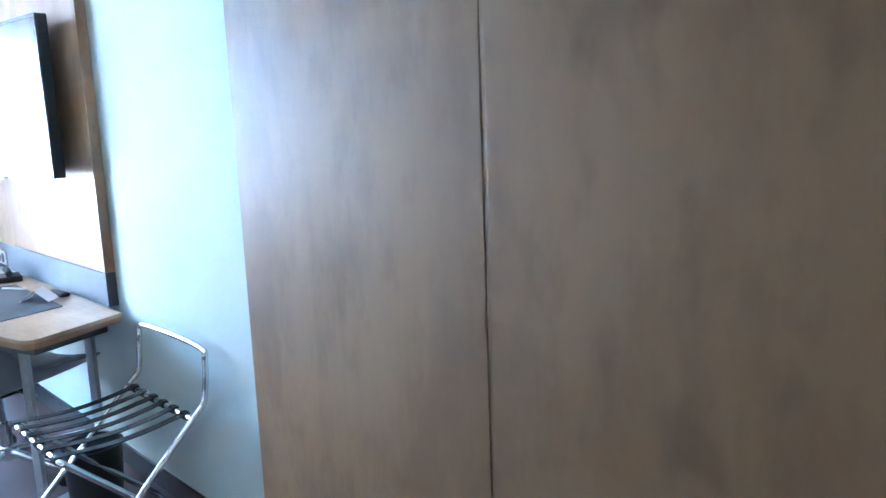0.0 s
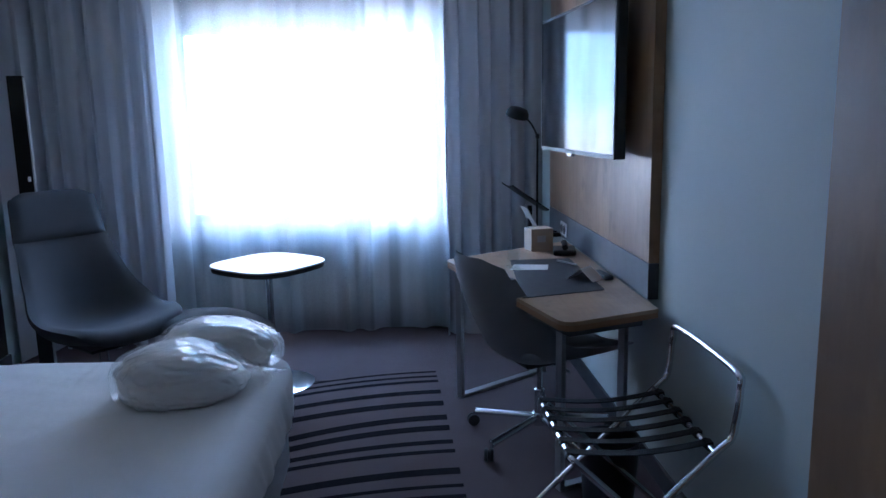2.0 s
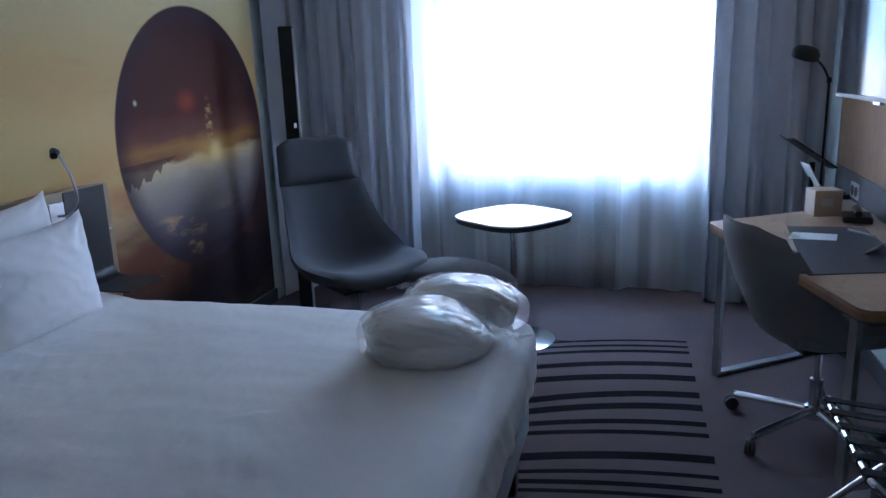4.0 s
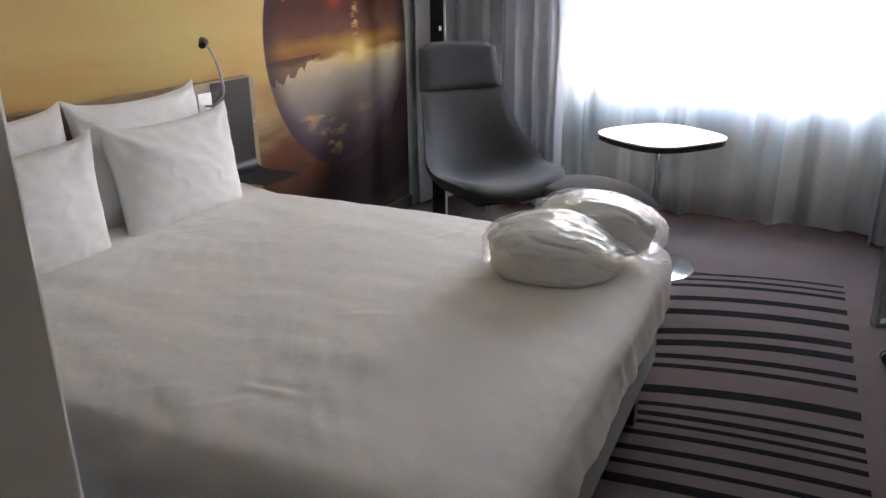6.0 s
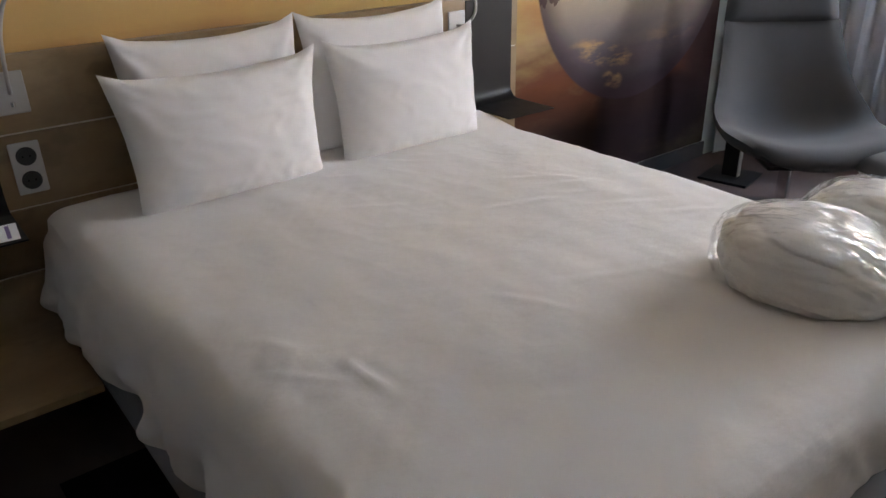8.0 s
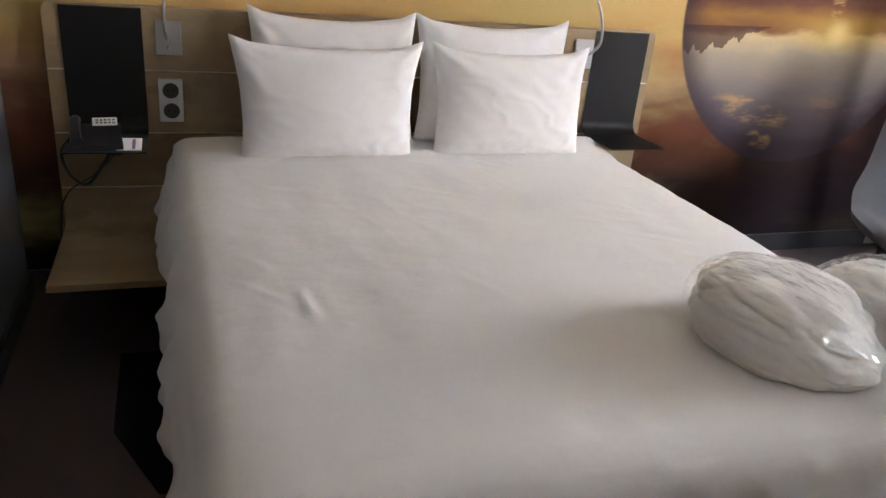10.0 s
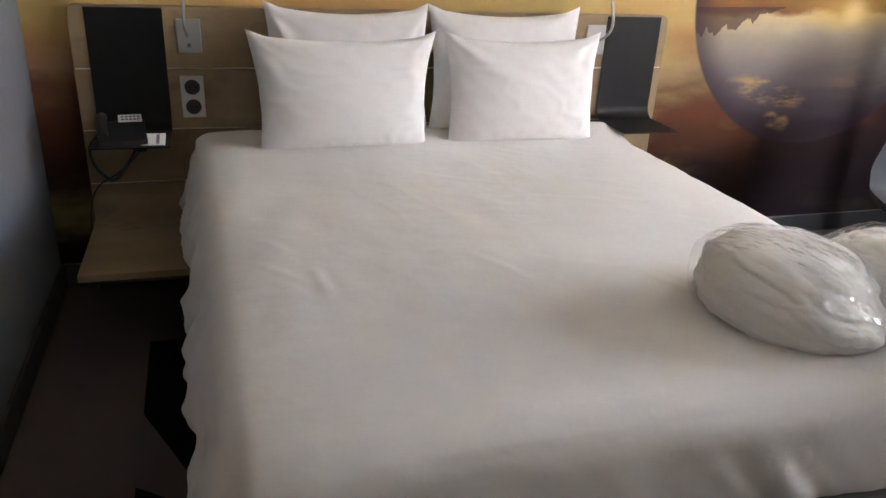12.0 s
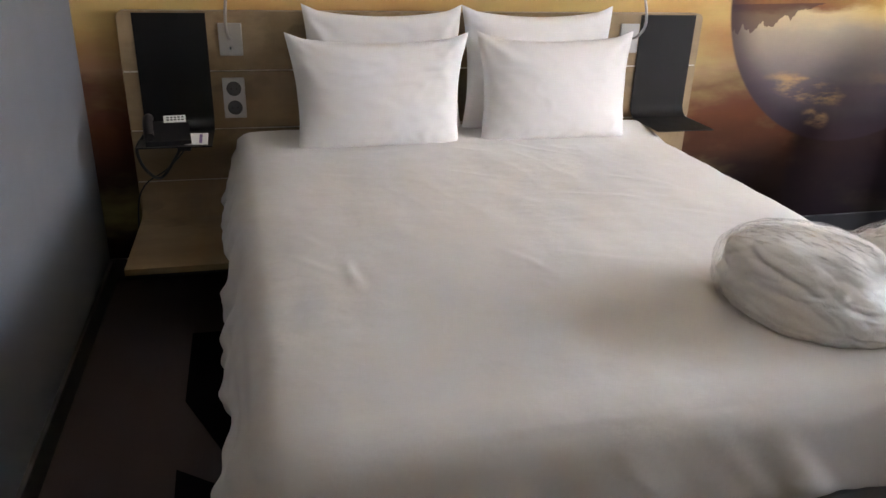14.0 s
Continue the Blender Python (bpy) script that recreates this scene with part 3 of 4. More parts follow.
folded_card("tent_card", "small white folded card on the desk", (1.03, 4.06, 0.7545), -42, 0.10, 0.052, 1.25)
tagged(part("paper_sheet", slab([(0.72, 4.30), (0.90, 4.28), (0.93, 4.40), (0.76, 4.43)], 0.7545, 0.7555, 0), M_CARD), "white leaflet lying on the desk pad", "leaflet")
stand = thing("acrylic_stand", "clear upright leaflet stand on the desk", "leaflet stand", (0.74, 4.34, 0.756), 20)
part("sheet", sheet(lambda u, v: (0.01 * v, (u - 0.5) * 0.12, 0.10 * v), 3, 3, 0.002), M_GLASS, stand)
part("foot", block(-0.02, -0.06, 0, 0.03, 0.06, 0.003), M_GLASS, stand)
tagged(part("pen", tube([(0.99, 4.48, 0.759), (1.06, 4.36, 0.759)], 0.005, 8), M_WHITE), "thin white pen beside the desk pad", "pen")
carton = thing("tissue_box", "pale wooden tissue box beside the desk lamp", "box", (0.965, 4.86, 0.7502), 12)
part("body", block(-0.065, -0.055, 0, 0.065, 0.055, 0.125, 0.004), M_BOX, carton)
part("mark", block(-0.03, -0.0562, 0.05, 0.02, -0.0552, 0.085), M_SOCKET, carton)
phone = thing("telephone", "black low telephone beside the tissue box", "telephone", (1.08, 4.72, 0.7502), -10)
part("body", block(-0.06, -0.08, 0, 0.06, 0.08, 0.03, 0.008), M_PLASTIC, phone)
part("handset", tube(smooth_line([(0.0, -0.08, 0.045), (0, -0.04, 0.052), (0, 0.04, 0.052), (0, 0.08, 0.045)]), 0.016, 10), M_PLASTIC, phone, smooth=True)
rest = thing("remote_control", "black remote control lying on the desk", "remote control", (1.12, 4.10, 0.7502), 8)
part("body", rounded((0.045, 0.16, 0.022), 0.009, (6, 10, 4)), M_PLASTIC, rest, smooth=True).location = (0, 0, 0.011)

rackb = thing("brochure_holder", "black tilted brochure holder with white papers", "brochure holder", (1.0, 5.34, 0.74), 10)
part("bracket", block(0.0, -0.012, 0.015, 0.178, 0.012, 0.035, 0.003), M_BLACK, rackb)
part("stem", block(-0.012, -0.012, 0.0, 0.012, 0.012, 0.20, 0.003), M_BLACK, rackb)
part("tray", sheet(lambda u, v: (0.09 - 0.235 * v, (u - 0.5) * 0.20, 0.17 + 0.16 * v + 0.012 * (2 * u - 1) ** 2), 8, 4, 0.006), M_BLACK, rackb)
part("papers", sheet(lambda u, v: (0.035 - 0.085 * v, (u - 0.5) * 0.12 - 0.035, 0.05 + 0.15 * v), 3, 3, 0.005), M_CARD, rackb)

# the lamp is held by a bracket on the panel
dlamp = thing("desk_lamp", "slim black bracket lamp with a round head above the desk", "desk lamp", (1.03, 5.26, 0.72))
part("bracket", block(0.0, -0.016, 0.035, 0.148, 0.016, 0.06, 0.004), M_BLACK, dlamp)
part("lower_arm", tube([(0, 0, 0.015), (0.005, 0.02, 0.64)], 0.0065, 8), M_BLACK, dlamp, smooth=True)
part("joint", lathe([(0.0, -0.016), (0.012, -0.013), (0.012, 0.013), (0, 0.016)], 12, (0.005, 0.02, 0.645)), M_BLACK, dlamp)
part("upper_arm", tube(smooth_line([(0.005, 0.02, 0.645), (-0.03, 0.022, 0.715), (-0.085, 0.025, 0.775)], 5), 0.0055, 8), M_BLACK, dlamp, smooth=True)
hb_ = lathe([(0.018, 0.045), (0.05, 0.038), (0.068, 0.014), (0.070, -0.014), (0.058, -0.022), (0.054, -0.014)], 28)
bmesh.ops.transform(hb_, matrix=pose(-0.115, 0.025, 0.775, 12, 14, 0), verts=hb_.verts)
head = part("head", hb_, M_BLACK, dlamp, smooth=True)
db_ = lathe([(0.0, -0.018), (0.052, -0.016), (0.052, -0.012), (0, -0.011)], 24)
bmesh.ops.transform(db_, matrix=pose(-0.115, 0.025, 0.775, 12, 14, 0), verts=db_.verts)
part("diffuser", db_, M_BULB, head)


def socket_plate(name, label, at, faces, gangs=2, turn=0.0):
    """A plate in its own y-z plane that looks along +x."""
    t = thing(name, label, "power socket", at, turn)
    h = 0.081 + 0.071 * (gangs - 1)
    part("plate", block(0, -0.0405, -h / 2, 0.009, 0.0405, h / 2, 0.004), M_SOCKET, t)
    for k in range(gangs):
        z = (k - (gangs - 1) / 2) * 0.071
        s = lathe([(0.0, 0), (0.027, 0), (0.027, 0.002), (0.022, 0.0022), (0.021, 0.001), (0.0, 0.001)], 24)
        bmesh.ops.transform(s, matrix=Matrix.Translation((0.0091, 0, z)) @ Matrix.Rotation(radians(90), 4, "Y"), verts=s.verts)
        so = part("socket", s, M_SOCKETD, t)
        part("pin_hole", block(0.0118, -0.012, z - 0.003, 0.0122, -0.007, z + 0.003), M_BLACK, so)
        part("pin_hole", block(0.0118, 0.007, z - 0.003, 0.0122, 0.012, z + 0.003), M_BLACK, so)
    return t


socket_plate("wall_socket", "pale double power socket above the desk", (1.179, 5.165, 0.815), 2, 2, 180).matrix_basis = pose(1.179, 5.165, 0.815, 90, 0, 180)


# ---- office chair ----
oc = thing("office_chair", "grey upholstered swivel chair on a chrome star base", "office chair", (0.82, 4.05, 0), 20)


def shell(u, v):
    # v runs from the seat's front edge up to the top of the back, u across
    a = (u - 0.5) * 2
    s = v * 1.0
    if s < 0.45:
        t = s / 0.45
        x, z = 0.32 - 0.41 * t, 0.455 - 0.03 * math.sin(t * math.pi / 2)
        w, lift = 0.235 + 0.02 * t, 0.02 + 0.055 * t
    else:
        t = (s - 0.45) / 0.55
        x, z = -0.09 - 0.12 * math.sin(t * math.pi / 2) - 0.14 * t, 0.425 + 0.46 * (0.15 * t + 0.85 * t * t if t < 0.3 else t - 0.1785 * (1 - t) / 0.7)
        w, lift = 0.255 - 0.055 * t * t, 0.075 * (1 - t)
    wrap = (0.05 + 0.12 * min(1, s / 0.55)) * (1 - 0.45 * max(0, s - 0.6) / 0.4)
    edge = 0.035 * max(0, abs(a) - 0.6) / 0.4 * (1 if s > 0.93 else 0)
    return (x + wrap * abs(a) ** 2.4, w * a, z + lift * abs(a) ** 2.6 - edge)


part("shell", padded(lambda u, v: Matrix.Diagonal((1.05, 1.02, 1.05)) @ Vector(shell(u, v)) - Vector((0.02, 0, 0.02)), 22, 36, 0.06), M_OFFICE, oc, smooth=True)
part("seat_cushion", rounded((0.42, 0.40, 0.05), 0.024, (14, 14, 4)), M_OFFICE, oc, smooth=True).location = (0.03, 0, 0.47)
part("mechanism", block(-0.10, -0.06, 0.365, 0.10, 0.06, 0.405, 0.008), M_BLACK, oc)
part("lever", tube([(0.02, -0.05, 0.385), (0.03, -0.2, 0.38)], 0.006, 8), M_CHROME, oc)
part("gas_lift", lathe([(0.025, 0.10), (0.025, 0.24), (0.014, 0.245), (0.014, 0.37)], 18), M_CHROME, oc, smooth=True)
part("hub", lathe([(0.03, 0.07), (0.04, 0.085), (0.036, 0.125), (0.026, 0.13)], 18), M_CHROME, oc, smooth=True)
for k in range(5):
    a = radians(72 * k + 128)
    c, s = math.cos(a), math.sin(a)
    part("star_arm", tube([(0.03 * c, 0.03 * s, 0.105), (0.18 * c, 0.18 * s, 0.09), (0.33 * c, 0.33 * s, 0.075)], 0.017, 10, flat=0.7), M_CHROME, oc, smooth=True)
    wh = lathe([(0.010, -0.022), (0.028, -0.020), (0.030, -0.006), (0.022, -0.004), (0.022, 0.004), (0.030, 0.006), (0.028, 0.020), (0.010, 0.022)], 18)
    bmesh.ops.transform(wh, matrix=Matrix.Translation((0.345 * c, 0.345 * s, 0.0305)) @ Matrix.Rotation(a + 0.7, 4, "Z") @ Matrix.Rotation(radians(90), 4, "X"), verts=wh.verts)
    cas = part("caster", wh, M_PLASTIC, oc, smooth=True)
    part("caster_stem", tube([(0.33 * c, 0.33 * s, 0.045), (0.33 * c, 0.33 * s, 0.09)], 0.006, 8), M_CHROME, cas)


# ---- luggage rack and bin ----
rack = thing("luggage_rack", "folding chrome luggage rack with black straps", "luggage rack")
RY0, RY1 = 2.80, 3.345


def hoop(path_a, r=0.0115):
    return tube(path_a, r, 10)


# frame with the back rest: foot, seat level, hoop, and down again
def rise(y):
    return [(0.62, y, 0.012), (1.09, y, 0.475), (1.15, y, 0.53), (1.165, y, 0.58)]


back = smooth_line(rise(RY0) + [(1.175, RY0, 0.685), (1.178, RY0 + 0.05, 0.735), (1.178, RY1 - 0.05, 0.735), (1.175, RY1, 0.685)] + rise(RY1)[::-1], 6)
part("back_frame", hoop(back), M_CHROME, rack, smooth=True)
front = smooth_line([(1.17, RY0 + 0.025, 0.012), (0.74, RY0 + 0.025, 0.43), (0.69, RY0 + 0.03, 0.475), (0.685, RY0 + 0.08, 0.48), (0.685, RY1 - 0.08, 0.48), (0.69, RY1 - 0.03, 0.475), (0.74, RY1 - 0.025, 0.43), (1.17, RY1 - 0.025, 0.012)], 6)
part("front_frame", hoop(front), M_CHROME, rack, smooth=True)
part("rear_rail", tube([(1.11, RY0, 0.495), (1.11, RY1, 0.495)], 0.0105, 10), M_CHROME, rack, smooth=True)
part("foot_bar", tube([(0.62, RY0, 0.013), (0.62, RY1, 0.013)], 0.011, 10), M_CHROME, rack, smooth=True)
part("foot_bar", tube([(1.165, RY0 + 0.025, 0.013), (1.165, RY1 - 0.025, 0.013)], 0.011, 10), M_CHROME, rack, smooth=True)
for k in range(6):
    y = RY0 + 0.06 + k * (RY1 - RY0 - 0.12) / 5
    part("strap", sheet(lambda u, v: (0.674 + 0.449 * u, y + (v - 0.5) * 0.034, 0.4955 - 0.022 * math.sin(math.pi * u) + 0.012 * u), 14, 2, 0.0035), M_STRAP, rack)
    part("strap_loop", tube([(0.685, y - 0.018, 0.48), (0.685, y + 0.018, 0.48)], 0.0145, 10), M_STRAP, rack)
    part("strap_loop", tube([(1.11, y - 0.018, 0.495), (1.11, y + 0.018, 0.495)], 0.0145, 10), M_STRAP, rack)

bin_ = thing("waste_bin", "round black waste bin under the desk edge", "waste bin", (0.97, 3.42, 0))
part("body", lathe([(0.095, 0.0), (0.115, 0.27), (0.119, 0.275), (0.111, 0.275), (0.092, 0.012), (0.0, 0.012)], 30), M_PLASTIC, bin_, smooth=True)


# ---- bed ----
BX0, BX1, BY0, BY1, BZ = -2.19, -0.233, 1.905, 3.628, 0.605
bed = thing("bed", "double bed with a white cover on a grey base", "bed", ((BX0 + BX1) / 2, (BY0 + BY1) / 2, 0))
hx, hy = (BX1 - BX0) / 2, (BY1 - BY0) / 2
bm = rounded((2 * hx, 2 * hy, BZ - 0.305), 0.085, (190, 170, 20))
rnd = random.Random(7)
creases = []
for _ in range(26):
    ang = rnd.gauss(0.9, 0.5)
    creases.append((rnd.uniform(-0.75, 0.85) * hx, rnd.uniform(-0.85, 0.8) * hy, math.cos(ang), math.sin(ang), rnd.uniform(0.05, 0.14), rnd.uniform(0.001, 0.0032)))
creases.append((-0.87 - (BX0 + BX1) / 2, 2.212 - (BY0 + BY1) / 2, 0.995, 0.09, 0.06, 0.006))
for v in bm.verts:
    p = v.co.copy()
    top = p.z > (BZ - 0.305) / 2 - 0.03
    d = Vector((0, 0, 0))
    if top:
        d.z += 0.010 * fuzz(p, 2.2, 3) + 0.003 * fuzz((p.x * 1.0, p.y * 3, 0), 3.5, 9)
        patch = max(0.0, min(1.0, 0.55 + 1.3 * fuzz(p, 1.3, 17)))
        d.z += patch * (0.0032 * fuzz((p.x + 0.4 * p.y, p.y * 0.8, 0), 9, 21) + 0.0022 * fuzz((p.x * 1.4 + p.y, p.y * 0.5, 0), 15, 31))
        ridge = 1 - abs(fuzz((p.x * 1.2 + p.y * 0.8, p.y * 2.4 - p.x, 0), 3.2, 5)) * 6
        d.z += 0.0010 * max(0, ridge) * (0.5 + fuzz(p, 1.5, 2))
        for cx, cy, ca, sa, ln, ht in creases:
            qx, qy = p.x - cx, p.y - cy
            along, side = qx * ca + qy * sa, qy * ca - qx * sa
            if abs(along) < 2 * ln and abs(side) < 0.06:
                d.z += ht * math.exp(-(along / ln) ** 2) * (math.exp(-(side / 0.014) ** 2) - 0.5 * math.exp(-((side - 0.022) / 0.016) ** 2))
    # the edge beside the wall rolls down softly, more so towards the foot; the head end is tucked up
    roll = max(0.0, min(1.0, (-hy + 0.25 - p.y) / 0.25))
    d.z -= roll * roll * (0.022 + 0.012 * p.x / hx) * max(0.0, min(1.0, (p.z + 0.12) / 0.24))
    if top:
        d.z += 0.03 * max(0.0, min(1.0, (-hx + 0.28 - p.x) / 0.2))
    d.y += roll * (0.03 + 0.03 * p.x / hx) * max(0.0, min(1.0, (p.z + 0.02) / 0.12))
    hang = max(0.0, min(1.0, (0.12 - p.z) / 0.2))
    if p.x > hx - 0.08:
        d.x += hang * (0.010 * fuzz((p.y + 0.7 * p.z, 0, p.z * 0.2), 12, 4) + 0.004 * fuzz((p.y + 0.9 * p.z, 0, 0), 26, 4))
        d.z += hang * hang * 0.02 * fuzz((p.y, 0, 0), 3, 6)
    if p.y < -hy + 0.08:
        d.y -= hang * (0.016 * fuzz((p.x * 0.6 + p.z, 0, p.z * 2.2 - p.x * 0.4), 10, 5) + 0.046 * (0.4 + fuzz((p.x, 0, p.z * 0.5), 9, 8)) + 0.02 * fuzz((p.x * 0.6, 0, p.z * 2.0), 9, 3) - 0.018 - 0.03 * p.x / hx)
    if p.y > hy - 0.08:
        d.y += hang * (0.02 * fuzz((p.x, 0, p.z * 0.4), 6, 12))
    v.co = p + d
cover = part("cover", bm, M_DUVET, bed, "white cotton bed cover with soft creases", smooth=True)
cover.location = (0, 0, 0.305 + (BZ - 0.305) / 2)
part("base", block(-hx + 0.03, -hy + 0.03, 0.14, hx - 0.035, hy - 0.03, 0.325, 0.012), M_BASE, bed, "grey fabric bed base")
for x in (-hx + 0.12, hx - 0.08):
    for y in (-hy + 0.24, hy - 0.24):
        part("leg", block(x - 0.03, y - 0.03, 0.0, x + 0.03, y + 0.03, 0.139, 0.005), M_REDWOOD, bed, "red-brown wooden leg")

# headboard with its shelves
hb = thing("headboard", "pale oak headboard with fine pale grooves", "headboard", (WX + 0.005, 0, 0))
GX = 0.04
for z0, z1 in ((0.26, 0.418), (0.424, 0.617), (0.623, 0.836), (0.842, 1.052)):
    o = [(1.55, z0), (3.85, z0), (3.85, z1), (1.55, z1)]
    o = corner_round(o, [0, 0, 0.03 if z1 > 1 else 0, 0.03 if z1 > 1 else 0])
    b = slab(o, 0, GX, 0.0015)
    for v in b.verts:
        v.co = Vector((v.co.z, v.co.x, v.co.y))
    part("board", b, M_OAK, hb)
for z in (0.418, 0.617, 0.836):
    part("groove", block(0.004, 1.552, z, GX - 0.008, 3.848, z + 0.006), M_SLOT, hb)
for ya, yb in [(1.56, 1.895)]:
    n = 12
    line = [(GX, 0.40)] + [(GX + 0.10 - 0.10 * math.cos(t), 0.40 - 0.10 * math.sin(t)) for t in (radians(90) * k / n for k in range(1, n + 1))] + [(0.58, 0.30)]
    part("night_shelf", sheet(lambda u, v: (line[min(int(u * (len(line) - 1) + 0.5), len(line) - 1)][0], ya + (yb - ya) * v, line[min(int(u * (len(line) - 1) + 0.5), len(line) - 1)][1]), len(line) - 1, 4, 0.022), M_OAK, hb)


def ledge(name, label, y0, y1):
    """A black metal sheet that hangs on the headboard and bends out into a shelf."""
    t = thing(name, label, "shelf", (WX + 0.005 + GX + 0.001, 0, 0))
    n = 10
    line = [(0.0, 1.046), (0.0, 0.85), (0.0, 0.68)] + [(0.055 - 0.055 * math.cos(a), 0.68 - 0.055 * math.sin(a)) for a in (radians(90) * k / n for k in range(1, n + 1))] + [(0.16, 0.625), (0.265, 0.625)]
    k = len(line) - 1
    part("sheet", sheet(lambda u, v: (line[round(u * k)][0], y0 + (y1 - y0) * v, line[round(u * k)][1]), k, 3, -0.004), M_BLACK, t, smooth=True)
    return t


ledge("bedside_shelf", "bent black metal bedside shelf with a telephone", 1.603, 1.853)
ledge("bedside_shelf", "bent black metal bedside shelf, empty", 3.567, 3.814)
HF = WX + 0.005 + GX
socket_plate("wall_socket", "pale double power socket on the headboard", (HF + 0.001, 1.933, 0.739), 2)
socket_plate("wall_socket", "pale double power socket on the headboard", (HF + 0.001, 3.48, 0.76), 2)


def reading_lamp(y, bend):
    t = thing("reading_lamp", "slim gooseneck reading lamp on a steel plate", "reading lamp", (HF + 0.001, y, 0))
    part("plate", block(0, -0.042, 0.895, 0.008, 0.042, 1.012, 0.004), M_STEEL, t)
    part("switch", lathe([(0.006, 0.0), (0.006, 0.012), (0.003, 0.014)], 12, (0.010, 0.0, 0.917)), M_CHROME, t)
    neck = smooth_line([(0.008, 0, 0.958), (0.05, 0.01 * bend, 0.965), (0.095, 0.02 * bend, 1.02), (0.10, 0.0, 1.12), (0.11, -0.05 * bend, 1.20), (0.14, -0.11 * bend, 1.235)], 8)
    part("gooseneck", tube(neck, 0.0055, 8), M_STEEL, t, smooth=True)
    tip = [(0.135, -0.10 * bend, 1.232), (0.155, -0.135 * bend, 1.24), (0.18, -0.165 * bend, 1.225)]
    part("head", tube(tip, 0.014, 12), M_BLACK, t, smooth=True)


reading_lamp(1.935, -0.5)
reading_lamp(3.52, 1.0)

tel = thing("telephone", "black bedside telephone with a white key card", "telephone", (HF + 0.165, 1.70, 0.627), 6)
part("body", sheet(lambda u, v: (-0.06 + 0.15 * u, -0.075 + 0.15 * v, 0.055 - 0.035 * u), 6, 6, 0.02), M_PLASTIC, tel)
part("handset", tube(smooth_line([(-0.05, -0.06, 0.07), (0.0, -0.062, 0.078), (0.06, -0.062, 0.06), (0.10, -0.06, 0.04)]), 0.017, 10), M_PLASTIC, tel, smooth=True)
keyc = part("key_card", sheet(lambda u, v: (-0.045 + 0.05 * u, -0.01 + 0.075 * v, 0.078 - 0.012 * u), 2, 2, 0.002), M_CARD, tel, "white card with dark keys")
for i in range(5):
    for j in range(2):
        part("key", block(-0.022 + 0.018 * j, 0.0 + i * 0.0125, 0.0765 - 0.0045 * j, -0.012 + 0.018 * j, 0.008 + i * 0.0125, 0.0785 - 0.0045 * j), M_INK, keyc)
note = tagged(part("note_card", slab([(0, 0), (0.055, 0), (0.055, 0.095), (0, 0.095)], 0, 0.004, 0), M_CARD), "white note card on the bedside shelf", "note card")
note.matrix_basis = pose(HF + 0.195, 1.745, 0.655, 0, 29, -3)
part("print_bar", block(0.006, 0.066, 0.0042, 0.05, 0.076, 0.0047), M_VIOLET, note)
cable = tagged(part("telephone_cable", tube(smooth_line([(HF + 0.10, 1.74, 0.62), (HF + 0.02, 1.735, 0.55), (HF + 0.012, 1.66, 0.47), (HF + 0.012, 1.575, 0.41), (HF + 0.02, 1.54, 0.30), (HF + 0.03, 1.53, 0.006)]), 0.003, 6), M_PLASTIC), "thin black telephone cable hanging below the shelf", "cable")
tagged(part("handset_cord", tube(smooth_line([(HF + 0.14, 1.615, 0.64), (HF + 0.17, 1.59, 0.60), (HF + 0.15, 1.60, 0.53), (HF + 0.10, 1.63, 0.47), (HF + 0.05, 1.655, 0.46), (HF + 0.03, 1.70, 0.52), (HF + 0.022, 1.725, 0.56)]), 0.006, 8), M_PLASTIC, smooth=True), "thick black handset cord looping below the bedside shelf", "cord")
plug = tagged(part("cable_plug", block(HF, 1.71, 0.545, HF + 0.03, 1.76, 0.585, 0.004), M_PLASTIC), "small black plug below the bedside shelf", "plug")


